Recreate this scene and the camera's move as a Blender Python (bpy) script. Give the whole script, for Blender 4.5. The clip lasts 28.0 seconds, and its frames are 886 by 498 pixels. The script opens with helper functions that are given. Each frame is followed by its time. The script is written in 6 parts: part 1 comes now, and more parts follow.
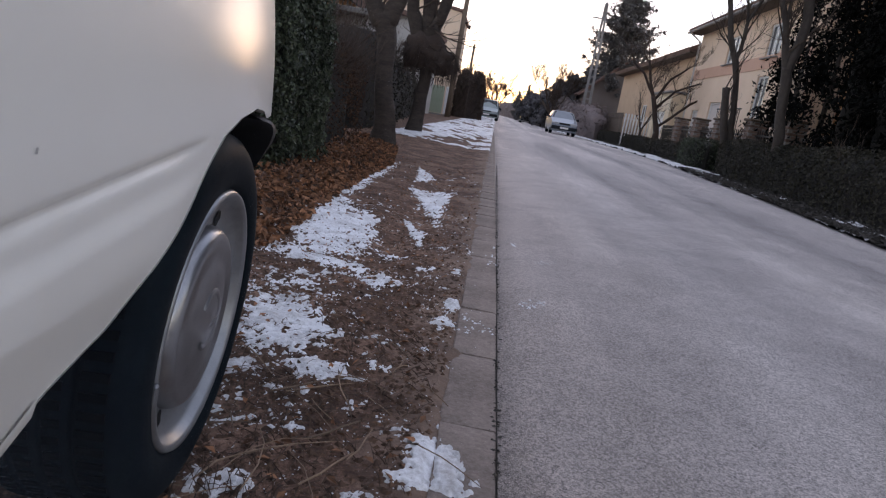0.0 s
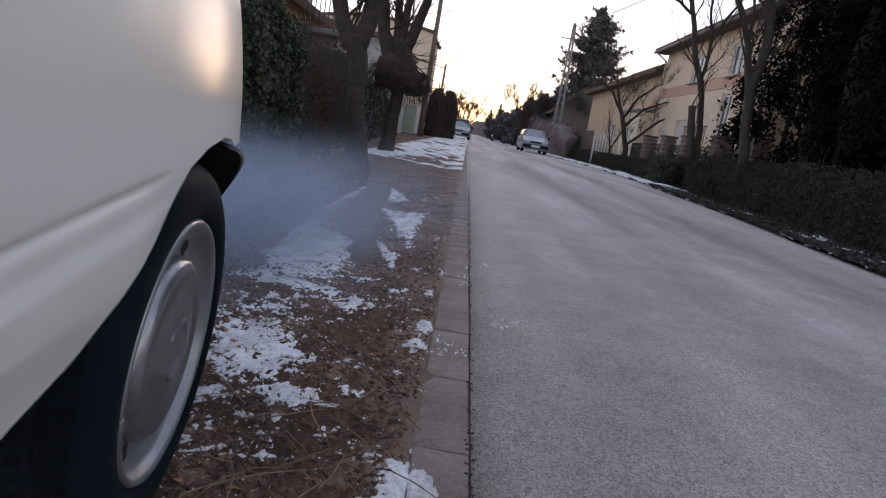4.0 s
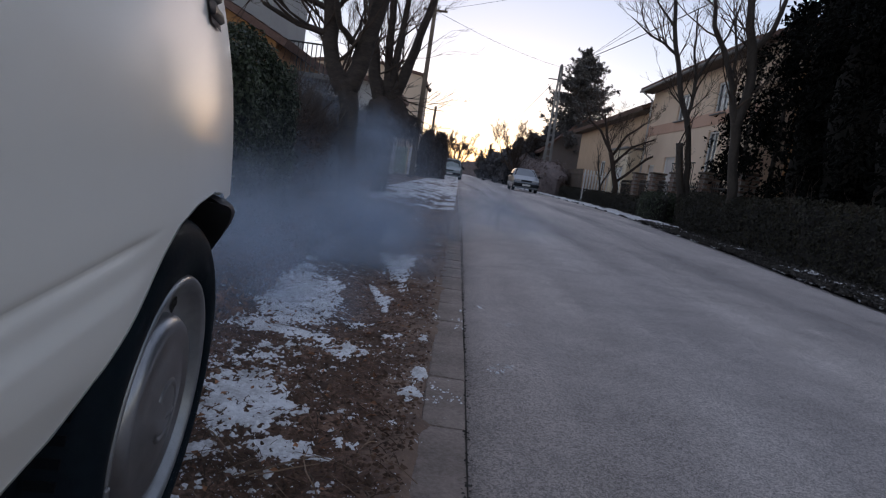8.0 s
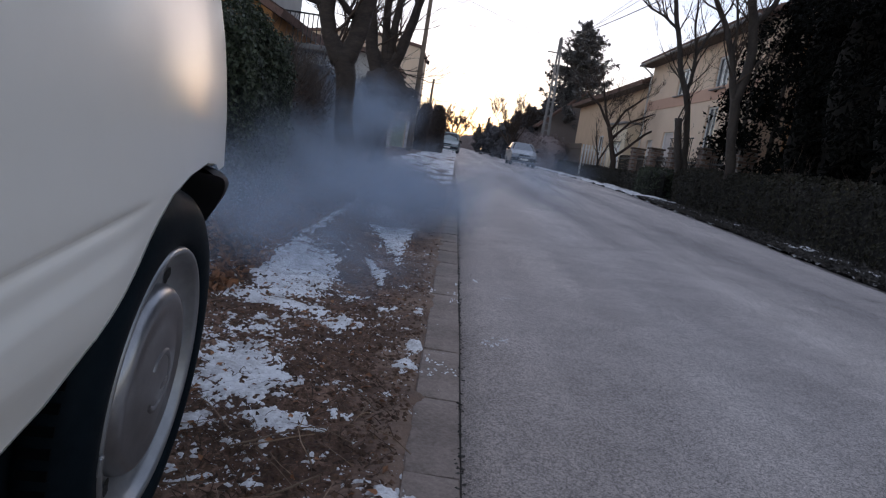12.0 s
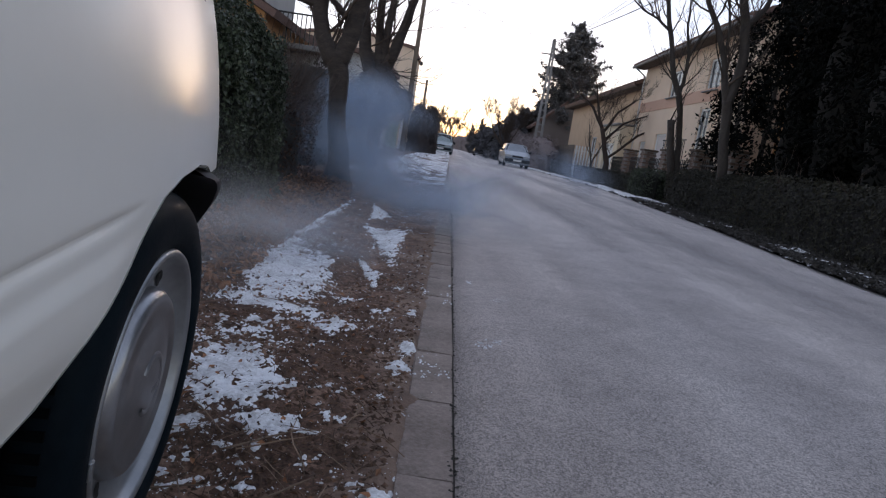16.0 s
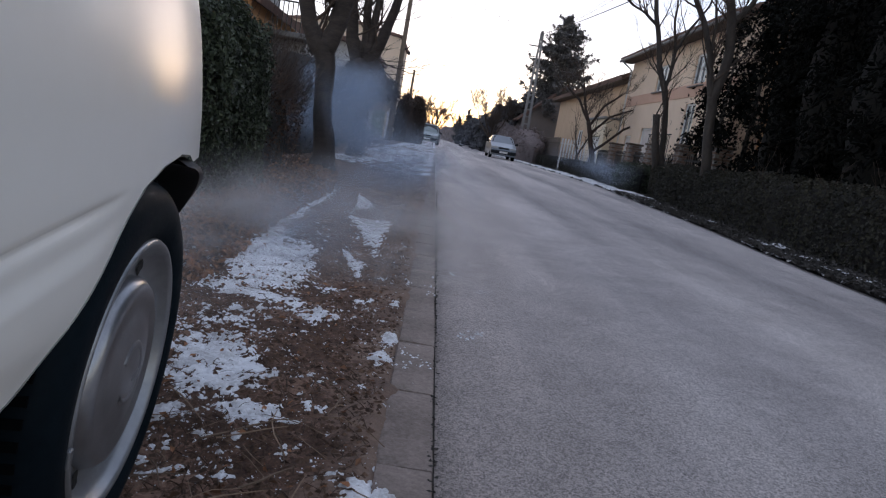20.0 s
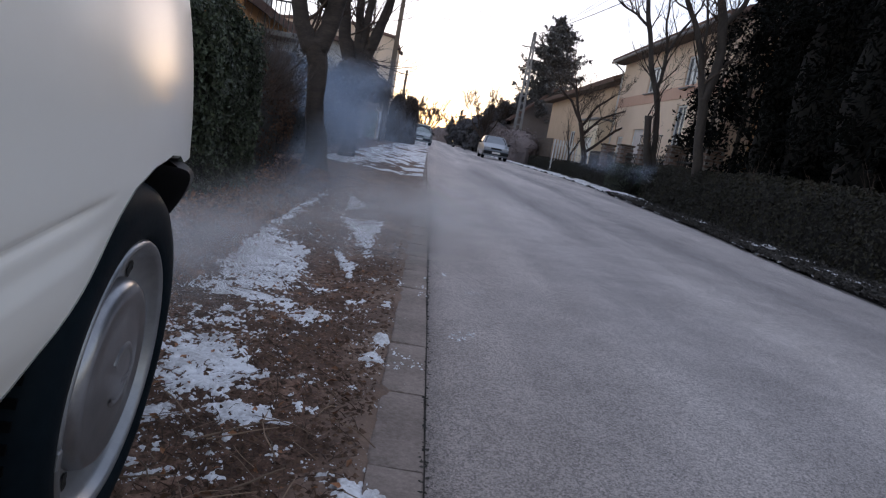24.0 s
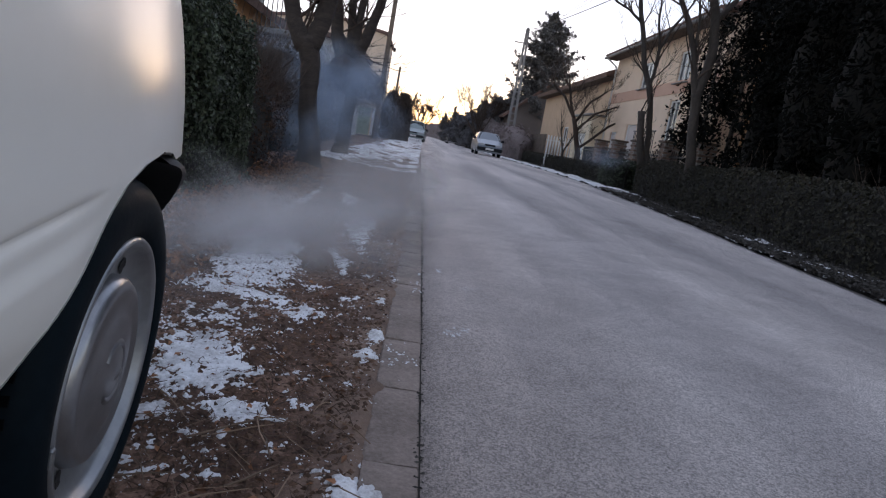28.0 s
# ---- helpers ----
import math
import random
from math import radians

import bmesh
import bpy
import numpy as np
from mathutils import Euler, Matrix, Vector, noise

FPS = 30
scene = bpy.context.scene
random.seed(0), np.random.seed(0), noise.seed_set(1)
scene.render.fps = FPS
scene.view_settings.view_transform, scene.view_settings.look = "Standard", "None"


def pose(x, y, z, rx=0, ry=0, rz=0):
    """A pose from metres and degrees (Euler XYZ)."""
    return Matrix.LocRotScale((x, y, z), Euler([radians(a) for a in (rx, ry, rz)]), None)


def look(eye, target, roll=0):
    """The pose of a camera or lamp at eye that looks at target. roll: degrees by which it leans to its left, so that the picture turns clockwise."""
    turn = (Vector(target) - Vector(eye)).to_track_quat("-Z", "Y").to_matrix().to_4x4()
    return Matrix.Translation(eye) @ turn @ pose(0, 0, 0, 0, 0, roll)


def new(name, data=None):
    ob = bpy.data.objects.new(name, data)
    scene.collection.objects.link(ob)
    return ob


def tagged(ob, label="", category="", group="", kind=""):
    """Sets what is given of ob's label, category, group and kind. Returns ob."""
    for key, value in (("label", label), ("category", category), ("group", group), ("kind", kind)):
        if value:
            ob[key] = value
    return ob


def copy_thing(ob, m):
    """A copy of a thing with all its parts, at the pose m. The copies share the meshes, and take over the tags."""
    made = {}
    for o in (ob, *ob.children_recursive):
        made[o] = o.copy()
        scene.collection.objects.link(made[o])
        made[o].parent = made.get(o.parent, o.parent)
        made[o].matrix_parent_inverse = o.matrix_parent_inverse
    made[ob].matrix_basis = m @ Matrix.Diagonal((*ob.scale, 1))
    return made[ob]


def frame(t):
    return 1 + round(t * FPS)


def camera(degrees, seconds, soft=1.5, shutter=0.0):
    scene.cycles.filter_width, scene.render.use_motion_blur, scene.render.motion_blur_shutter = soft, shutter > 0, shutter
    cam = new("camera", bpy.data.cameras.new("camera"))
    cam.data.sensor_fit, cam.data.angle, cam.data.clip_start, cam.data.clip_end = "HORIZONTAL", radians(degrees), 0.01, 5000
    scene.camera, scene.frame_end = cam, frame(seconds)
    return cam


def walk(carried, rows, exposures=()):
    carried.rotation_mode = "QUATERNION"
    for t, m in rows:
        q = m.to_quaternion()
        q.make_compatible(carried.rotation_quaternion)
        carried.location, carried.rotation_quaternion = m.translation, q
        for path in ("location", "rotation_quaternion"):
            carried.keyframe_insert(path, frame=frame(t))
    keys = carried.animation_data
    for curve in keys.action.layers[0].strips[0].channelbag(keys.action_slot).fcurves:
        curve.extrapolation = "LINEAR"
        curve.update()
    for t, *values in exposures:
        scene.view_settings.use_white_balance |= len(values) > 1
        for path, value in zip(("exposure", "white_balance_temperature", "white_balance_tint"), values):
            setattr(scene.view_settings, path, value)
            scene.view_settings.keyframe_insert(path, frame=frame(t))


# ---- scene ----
cam = camera(66.6, 28.0, soft=1.2)
PATH = [
    (0, (-0.119, 0.001, 0.676), (-0.205, 1.955, 0.26), 9.6),
    (0.5, (-0.116, -0.002, 0.678), (-0.149, 1.961, 0.296), 10.0),
    (1, (-0.114, -0.007, 0.689), (-0.122, 1.961, 0.335), 10.8),
    (1.5, (-0.115, -0.001, 0.687), (-0.119, 1.969, 0.345), 10.1),
    (2, (-0.115, -0.003, 0.683), (-0.124, 1.966, 0.334), 9.4),
    (2.5, (-0.112, -0.006, 0.685), (-0.126, 1.962, 0.333), 9.3),
    (4.5, (-0.112, -0.003, 0.691), (-0.133, 1.966, 0.342), 9.1),
    (5, (-0.113, 0.002, 0.692), (-0.128, 1.973, 0.351), 9.4),
    (5.5, (-0.111, -0.002, 0.705), (-0.097, 1.973, 0.391), 10.3),
    (6, (-0.109, -0.008, 0.71), (-0.057, 1.974, 0.445), 10.2),
    (6.5, (-0.127, 0.024, 0.705), (-0.14, 2.009, 0.458), 9.1),
    (7, (-0.12, 0.01, 0.715), (-0.226, 1.991, 0.462), 9.8),
    (7.5, (-0.12, 0.022, 0.705), (-0.183, 2.007, 0.466), 7.8),
    (8, (-0.116, 0.011, 0.707), (-0.133, 1.998, 0.473), 8.1),
    (8.5, (-0.118, 0.013, 0.705), (-0.124, 1.998, 0.459), 8.1),
    (9, (-0.114, 0.009, 0.703), (-0.127, 1.992, 0.44), 8.0),
    (9.5, (-0.115, 0.011, 0.705), (-0.125, 1.992, 0.428), 8.2),
    (10, (-0.114, 0.011, 0.705), (-0.125, 1.991, 0.425), 8.5),
    (10.5, (-0.113, 0.013, 0.704), (-0.117, 1.992, 0.416), 8.4),
    (11, (-0.114, 0.017, 0.704), (-0.115, 1.995, 0.408), 8.4),
    (11.5, (-0.113, 0.015, 0.702), (-0.113, 1.992, 0.401), 8.1),
    (12, (-0.111, 0.011, 0.706), (-0.108, 1.987, 0.398), 8.6),
    (12.5, (-0.113, 0.014, 0.707), (-0.105, 1.99, 0.397), 8.8),
    (14.5, (-0.111, 0.011, 0.708), (-0.094, 1.987, 0.402), 8.8),
    (15, (-0.11, 0.012, 0.708), (-0.089, 1.987, 0.398), 9.0),
    (15.5, (-0.111, 0.014, 0.708), (-0.091, 1.99, 0.402), 8.8),
    (16, (-0.111, 0.013, 0.708), (-0.089, 1.99, 0.406), 8.7),
    (16.5, (-0.111, 0.013, 0.71), (-0.083, 1.988, 0.4), 9.0),
    (17, (-0.109, 0.01, 0.71), (-0.071, 1.985, 0.396), 8.9),
    (17.5, (-0.109, 0.014, 0.709), (-0.065, 1.988, 0.392), 9.0),
    (18, (-0.108, 0.007, 0.711), (-0.062, 1.982, 0.394), 9.3),
    (18.5, (-0.109, 0.01, 0.712), (-0.06, 1.983, 0.394), 9.3),
    (19, (-0.108, 0.01, 0.711), (-0.054, 1.984, 0.394), 9.4),
    (19.5, (-0.107, 0.008, 0.713), (-0.048, 1.981, 0.391), 9.5),
    (20, (-0.106, 0.005, 0.714), (-0.036, 1.978, 0.392), 9.7),
    (20.5, (-0.109, 0.011, 0.713), (-0.03, 1.983, 0.392), 9.8),
    (21, (-0.108, 0.01, 0.713), (-0.026, 1.983, 0.398), 9.6),
    (21.5, (-0.107, 0.009, 0.715), (-0.022, 1.982, 0.4), 9.8),
    (23.5, (-0.106, 0.006, 0.717), (-0.017, 1.979, 0.405), 9.8),
    (24, (-0.104, 0.002, 0.717), (-0.012, 1.974, 0.4), 9.9),
    (24.5, (-0.105, 0.004, 0.717), (-0.011, 1.976, 0.401), 9.9),
    (25, (-0.106, 0.005, 0.717), (-0.014, 1.978, 0.4), 10.0),
    (25.5, (-0.104, 0.004, 0.718), (-0.01, 1.976, 0.399), 10.0),
    (26, (-0.104, 0.004, 0.719), (0.001, 1.975, 0.398), 10.1),
    (26.5, (-0.104, 0.002, 0.718), (0.004, 1.973, 0.396), 10.0),
    (27, (-0.105, 0.003, 0.717), (0.002, 1.974, 0.398), 9.9),
    (27.5, (-0.104, 0.004, 0.716), (0.004, 1.975, 0.395), 9.7),
    (28, (-0.102, 0.001, 0.715), (0.008, 1.971, 0.391), 9.6),
]
EXPOSURES = [(0.0, 2.42, 6900, 27), (1.0, 2.36, 6900, 27), (2.0, 2.22, 6850, 26), (5.0, 2.22, 6850, 26), (8.0, 1.56, 6480, 23), (11.0, 1.87, 6520, 23), (20.0, 2.10, 6550, 23), (28.0, 2.16, 6550, 23)]
walk(cam, [(t, look(eye, target, roll)) for t, eye, target, roll in PATH], EXPOSURES)
scene.cycles.transparent_max_bounces = 160

# ---- light: dusk sky, the sun just at the end of the street ----
SUN_UP, SUN_SIDE = radians(4.0), radians(2.0)
world = bpy.data.worlds.new("world")
scene.world = world
world.use_nodes = True
wn = world.node_tree.nodes
sky = wn.new("ShaderNodeTexSky")
sky.sky_type, sky.sun_disc = "NISHITA", False
sky.sun_elevation, sky.sun_rotation = SUN_UP, SUN_SIDE
sky.air_density, sky.dust_density, sky.ozone_density = 0.8, 0.1, 1.2
wn["Background"].inputs["Strength"].default_value = 0.15
veil = wn.new("ShaderNodeMixRGB")
veil.inputs["Fac"].default_value, veil.inputs["Color2"].default_value = 0.60, (0.90, 1.06, 1.20, 1)
haze = wn.new("ShaderNodeMixRGB")
haze.blend_type = "MULTIPLY"
haze.inputs["Fac"].default_value, haze.inputs["Color2"].default_value = 1.0, (1.0, 0.91, 0.93, 1)
world.node_tree.links.new(sky.outputs["Color"], haze.inputs["Color1"])
world.node_tree.links.new(haze.outputs["Color"], veil.inputs["Color1"])
world.node_tree.links.new(veil.outputs["Color"], wn["Background"].inputs["Color"])
sun = new("sun", bpy.data.lights.new("sun", "SUN"))
sun.data.energy, sun.data.angle, sun.data.color = 0.05, radians(24), (1.0, 0.72, 0.45)
sun.matrix_world = look((math.sin(SUN_SIDE) * 50, 50, 50 * math.tan(SUN_UP)), (0, 0, 0))

rng = random.Random(7)
nrg = np.random.RandomState(11)


# ---- materials ----
def make_mat(name):
    m = bpy.data.materials.new(name)
    m.use_nodes = True
    return m, m.node_tree.nodes, m.node_tree.links, m.node_tree.nodes["Principled BSDF"]


def noise_node(nt, links, coord, scale, detail=6.0, rough=0.6):
    n = nt.new("ShaderNodeTexNoise")
    n.inputs["Scale"].default_value, n.inputs["Detail"].default_value = scale, detail
    n.inputs["Roughness"].default_value = rough
    links.new(coord, n.inputs["Vector"])
    return n.outputs["Fac"]


def ramp_node(nt, links, fac, stops):
    r = nt.new("ShaderNodeValToRGB")
    while len(r.color_ramp.elements) < len(stops):
        r.color_ramp.elements.new(0.5)
    for e, (p, c) in zip(r.color_ramp.elements, stops):
        e.position, e.color = p, (*c, 1)
    links.new(fac, r.inputs["Fac"])
    return r.outputs["Color"]


def mix_node(nt, links, kind, fac, a, b):
    m = nt.new("ShaderNodeMixRGB")
    m.blend_type = kind
    for sock, v in zip(("Fac", "Color1", "Color2"), (fac, a, b)):
        if isinstance(v, (int, float)):
            m.inputs[sock].default_value = v
        elif isinstance(v, tuple):
            m.inputs[sock].default_value = (*v, 1)
        else:
            links.new(v, m.inputs[sock])
    return m.outputs["Color"]


def surface(name, dark, light, fine=60.0, broad=3.0, rough=0.8, bump=0.3, depth=0.01, metal=0.0, coat=0.0,
            island=0.0, stops=(0.3, 0.7), coat_rough=0.08, stretch=(1, 1, 1), object_random=0.0, spec=0.5):
    """A surface of two colours mixed at a broad and a fine scale, with relief."""
    m, nt, ln, b = make_mat(name)
    tc = nt.new("ShaderNodeTexCoord")
    mp = nt.new("ShaderNodeMapping")
    mp.inputs["Scale"].default_value = stretch
    ln.new(tc.outputs["Object"], mp.inputs["Vector"])
    v = mp.outputs["Vector"]
    f1, f2 = noise_node(nt, ln, v, broad, 4), noise_node(nt, ln, v, fine, 8, 0.7)
    mean = nt.new("ShaderNodeMath")
    mean.operation = "MULTIPLY_ADD"
    ln.new(f1, mean.inputs[0])
    mean.inputs[1].default_value = 0.5
    half = nt.new("ShaderNodeMath")
    half.operation = "MULTIPLY"
    ln.new(f2, half.inputs[0])
    half.inputs[1].default_value = 0.5
    ln.new(half.outputs[0], mean.inputs[2])
    col = ramp_node(nt, ln, mean.outputs[0], [(stops[0], dark), (stops[1], light)])
    for amount, node, out in ((island, "ShaderNodeNewGeometry", "Random Per Island"), (object_random, "ShaderNodeObjectInfo", "Random")):
        if amount:
            g = nt.new(node)
            mr = nt.new("ShaderNodeMapRange")
            mr.inputs["To Min"].default_value, mr.inputs["To Max"].default_value = 1 - amount, 1 + amount
            ln.new(g.outputs[out], mr.inputs["Value"])
            cb = nt.new("ShaderNodeCombineColor")
            for i in range(3):
                ln.new(mr.outputs["Result"], cb.inputs[i])
            col = mix_node(nt, ln, "MULTIPLY", 1.0, col, cb.outputs["Color"])
    ln.new(col, b.inputs["Base Color"])
    b.inputs["Roughness"].default_value, b.inputs["Metallic"].default_value = rough, metal
    b.inputs["Coat Weight"].default_value, b.inputs["Coat Roughness"].default_value = coat, coat_rough
    b.inputs["Specular IOR Level"].default_value = spec
    if bump:
        bp = nt.new("ShaderNodeBump")
        bp.inputs["Strength"].default_value, bp.inputs["Distance"].default_value = bump, depth
        ln.new(f2, bp.inputs["Height"])
        ln.new(bp.outputs["Normal"], b.inputs["Normal"])
    return m


def asphalt_mat():
    """Frosted asphalt: fine stone chips, salt bloom, darker wheel tracks along the road."""
    m, nt, ln, b = make_mat("frosted_asphalt")
    tc = nt.new("ShaderNodeTexCoord")
    v = tc.outputs["Object"]
    vo = nt.new("ShaderNodeTexVoronoi")
    vo.inputs["Scale"].default_value = 190.0
    ln.new(v, vo.inputs["Vector"])
    chips = ramp_node(nt, ln, vo.outputs["Color"], [(0.25, (0.10, 0.097, 0.096)), (0.72, (0.84, 0.815, 0.80))])
    grain = ramp_node(nt, ln, noise_node(nt, ln, v, 330, 4, 0.8), [(0.40, (0.15, 0.145, 0.143)), (0.62, (0.93, 0.90, 0.88))])
    col = mix_node(nt, ln, "MIX", 0.62, chips, grain)
    mp = nt.new("ShaderNodeMapping")
    mp.inputs["Scale"].default_value = (0.9, 0.10, 1)
    mp.inputs["Rotation"].default_value = (0, 0, radians(-4))
    ln.new(v, mp.inputs["Vector"])
    sx = nt.new("ShaderNodeSeparateXYZ")
    ln.new(v, sx.inputs[0])
    warp = nt.new("ShaderNodeMath")
    warp.operation = "MULTIPLY_ADD"
    warp.inputs[1].default_value = 0.16
    ln.new(noise_node(nt, ln, v, 0.5, 4, 0.6), warp.inputs[0])
    across = nt.new("ShaderNodeMath")
    across.operation = "MULTIPLY"
    across.inputs[1].default_value = 0.22
    ln.new(sx.outputs["X"], across.inputs[0])
    ln.new(across.outputs[0], warp.inputs[2])
    wheel_ways = ramp_node(nt, ln, warp.outputs[0], [(0.07, (0.92, 0.86, 0.82)), (0.20, (1.04, 1.02, 1.0)), (0.30, (1.0, 1.0, 1.0)), (0.40, (0.76, 0.76, 0.77)), (0.48, (0.96, 0.96, 0.96)), (0.60, (0.97, 0.97, 0.97)), (0.68, (0.76, 0.76, 0.77)), (0.78, (0.96, 0.96, 0.96))])
    col = mix_node(nt, ln, "MULTIPLY", 1.0, col, wheel_ways)
    track = ramp_node(nt, ln, noise_node(nt, ln, mp.outputs["Vector"], 1.0, 5, 0.55), [(0.36, (0.66, 0.66, 0.68)), (0.62, (1.14, 1.14, 1.15))])
    col = mix_node(nt, ln, "MULTIPLY", 1.0, col, track)
    blot = ramp_node(nt, ln, noise_node(nt, ln, v, 2.3, 6, 0.7), [(0.3, (0.8, 0.79, 0.79)), (0.7, (1.13, 1.13, 1.14))])
    col = mix_node(nt, ln, "MULTIPLY", 1.0, col, blot)
    col = mix_node(nt, ln, "MULTIPLY", 1.0, col, (1.15, 1.08, 1.04))
    ln.new(col, b.inputs["Base Color"])
    b.inputs["Roughness"].default_value = 0.75
    bp = nt.new("ShaderNodeBump")
    bp.inputs["Strength"].default_value, bp.inputs["Distance"].default_value = 1.0, 0.008
    ln.new(noise_node(nt, ln, v, 230, 3, 0.75), bp.inputs["Height"])
    ln.new(bp.outputs["Normal"], b.inputs["Normal"])
    return m


def soil_mat():
    """Trodden soil: damp dark and dry pale areas, lumps, grains."""
    m, nt, ln, b = make_mat("trodden_soil")
    v = nt.new("ShaderNodeTexCoord").outputs["Object"]
    broad, lumps, grain = noise_node(nt, ln, v, 3.2, 4, 0.6), noise_node(nt, ln, v, 21, 5, 0.7), noise_node(nt, ln, v, 85, 6, 0.75)
    mixed = mix_node(nt, ln, "MIX", 0.40, mix_node(nt, ln, "MIX", 0.45, broad, lumps), grain)
    col = ramp_node(nt, ln, mixed, [(0.40, (0.034, 0.0140, 0.008)), (0.50, (0.112, 0.057, 0.035)), (0.61, (0.31, 0.182, 0.127))])
    sx = nt.new("ShaderNodeSeparateXYZ")
    ln.new(v, sx.inputs[0])
    edge = nt.new("ShaderNodeMath")
    edge.operation = "MULTIPLY_ADD"
    edge.inputs[1].default_value = 0.42
    ln.new(broad, edge.inputs[0])
    ln.new(sx.outputs["X"], edge.inputs[2])
    film = nt.new("ShaderNodeMapRange")
    film.inputs["From Min"].default_value, film.inputs["From Max"].default_value, film.inputs["To Max"].default_value = -0.09, 0.06, 0.62
    ln.new(edge.outputs[0], film.inputs["Value"])
    col = mix_node(nt, ln, "MIX", film.outputs["Result"], col, (0.235, 0.165, 0.128))
    ln.new(col, b.inputs["Base Color"])
    b.inputs["Roughness"].default_value = 0.9
    bp = nt.new("ShaderNodeBump")
    bp.inputs["Strength"].default_value, bp.inputs["Distance"].default_value = 1.0, 0.014
    ln.new(mixed, bp.inputs["Height"])
    ln.new(bp.outputs["Normal"], b.inputs["Normal"])
    return m


def smoke_mat(name, tone):
    """Thin exhaust smoke: each wisp fades out from its middle in uneven veils."""
    m, nt, ln, b = make_mat(name)
    nt.remove(b)
    tc, oi = nt.new("ShaderNodeTexCoord"), nt.new("ShaderNodeObjectInfo")
    length = nt.new("ShaderNodeVectorMath")
    length.operation = "LENGTH"
    ln.new(tc.outputs["Object"], length.inputs[0])
    fall = nt.new("ShaderNodeMapRange")
    fall.interpolation_type = "SMOOTHERSTEP"
    fall.inputs["From Min"].default_value, fall.inputs["From Max"].default_value = 0.55, 0.0
    ln.new(length.outputs["Value"], fall.inputs["Value"])
    shift = nt.new("ShaderNodeVectorMath")
    shift.operation = "MULTIPLY_ADD"
    ln.new(oi.outputs["Random"], shift.inputs[0])
    shift.inputs[1].default_value = (9, 17, 23)
    ln.new(tc.outputs["Object"], shift.inputs[2])
    veil = nt.new("ShaderNodeMapRange")
    veil.inputs["From Min"].default_value, veil.inputs["From Max"].default_value = 0.3, 0.75
    ln.new(noise_node(nt, ln, shift.outputs["Vector"], 3.2, 5, 0.55), veil.inputs["Value"])
    a, c = nt.new("ShaderNodeMath"), nt.new("ShaderNodeMath")
    a.operation = c.operation = "MULTIPLY"
    ln.new(fall.outputs["Result"], a.inputs[0])
    ln.new(veil.outputs["Result"], a.inputs[1])
    ln.new(a.outputs[0], c.inputs[0])
    c.inputs[1].default_value = SMOKE_DENSITY
    dif, tra, scat = nt.new("ShaderNodeBsdfDiffuse"), nt.new("ShaderNodeBsdfTranslucent"), nt.new("ShaderNodeMixShader")
    dif.inputs["Color"].default_value = (*tone, 1)
    tra.inputs["Color"].default_value = (*tone, 1)
    scat.inputs["Fac"].default_value = 0.4
    ln.new(dif.outputs[0], scat.inputs[1])
    ln.new(tra.outputs[0], scat.inputs[2])
    clear, mixed = nt.new("ShaderNodeBsdfTransparent"), nt.new("ShaderNodeMixShader")
    ln.new(c.outputs[0], mixed.inputs["Fac"])
    ln.new(clear.outputs[0], mixed.inputs[1])
    ln.new(scat.outputs[0], mixed.inputs[2])
    ln.new(mixed.outputs[0], nt["Material Output"].inputs["Surface"])
    return m


SMOKE_DENSITY = 0.25
ASPHALT = asphalt_mat()
SMOKE = smoke_mat("exhaust_smoke", (0.44, 0.54, 0.68))
VAPOUR = smoke_mat("exhaust_vapour", (0.68, 0.67, 0.68))
CONCRETE = surface("kerb_concrete", (0.085, 0.062, 0.050), (0.34, 0.27, 0.235), 80, 4, 0.88, 0.6, 0.005, object_random=0.08, stops=(0.32, 0.68))
SOIL = soil_mat()
STALK = surface("pale_dry_stalks", (0.10, 0.062, 0.04), (0.27, 0.18, 0.12), 60, 8, 0.8, 0.2, 0.002, island=0.5)
EARTH = surface("bare_earth", (0.07, 0.055, 0.045), (0.16, 0.13, 0.11), 25, 0.6, 0.9, 0.5, 0.02)
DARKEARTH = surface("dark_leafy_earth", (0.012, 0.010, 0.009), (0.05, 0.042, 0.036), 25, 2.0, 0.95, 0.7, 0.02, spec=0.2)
SNOWY = surface("thin_snow", (0.40, 0.385, 0.385), (0.84, 0.85, 0.88), 80, 7, 0.6, 0.6, 0.008, stops=(0.36, 0.56))
LITTER = surface("dead_leaves", (0.055, 0.024, 0.012), (0.31, 0.140, 0.066), 30, 4, 0.75, 0.3, 0.003, island=0.85)
STRAW = surface("dry_grass_blades", (0.026, 0.014, 0.009), (0.12, 0.068, 0.042), 60, 8, 0.8, 0.2, 0.002, island=0.35)
CRUMB = surface("soil_crumbs", (0.028, 0.015, 0.010), (0.17, 0.098, 0.062), 80, 9, 0.95, 0.4, 0.003, island=0.4)
GRIT = surface("dark_grit", (0.02, 0.018, 0.016), (0.09, 0.08, 0.072), 90, 9, 0.95, 0.5, 0.003, island=0.4)
IVY = surface("ivy_leaves", (0.016, 0.024, 0.014), (0.072, 0.088, 0.050), 12, 1.5, 0.5, 0.2, 0.003, island=0.6, spec=0.4)
DRYHEDGE = surface("winter_hedge_leaves", (0.008, 0.0075, 0.004), (0.037, 0.031, 0.014), 12, 0.9, 0.7, 0.2, 0.003, island=0.5)
BUSHLEAF = surface("brown_dry_bush_leaves", (0.028, 0.015, 0.009), (0.115, 0.062, 0.038), 14, 1.5, 0.8, 0.2, 0.003, island=0.5, spec=0.2)
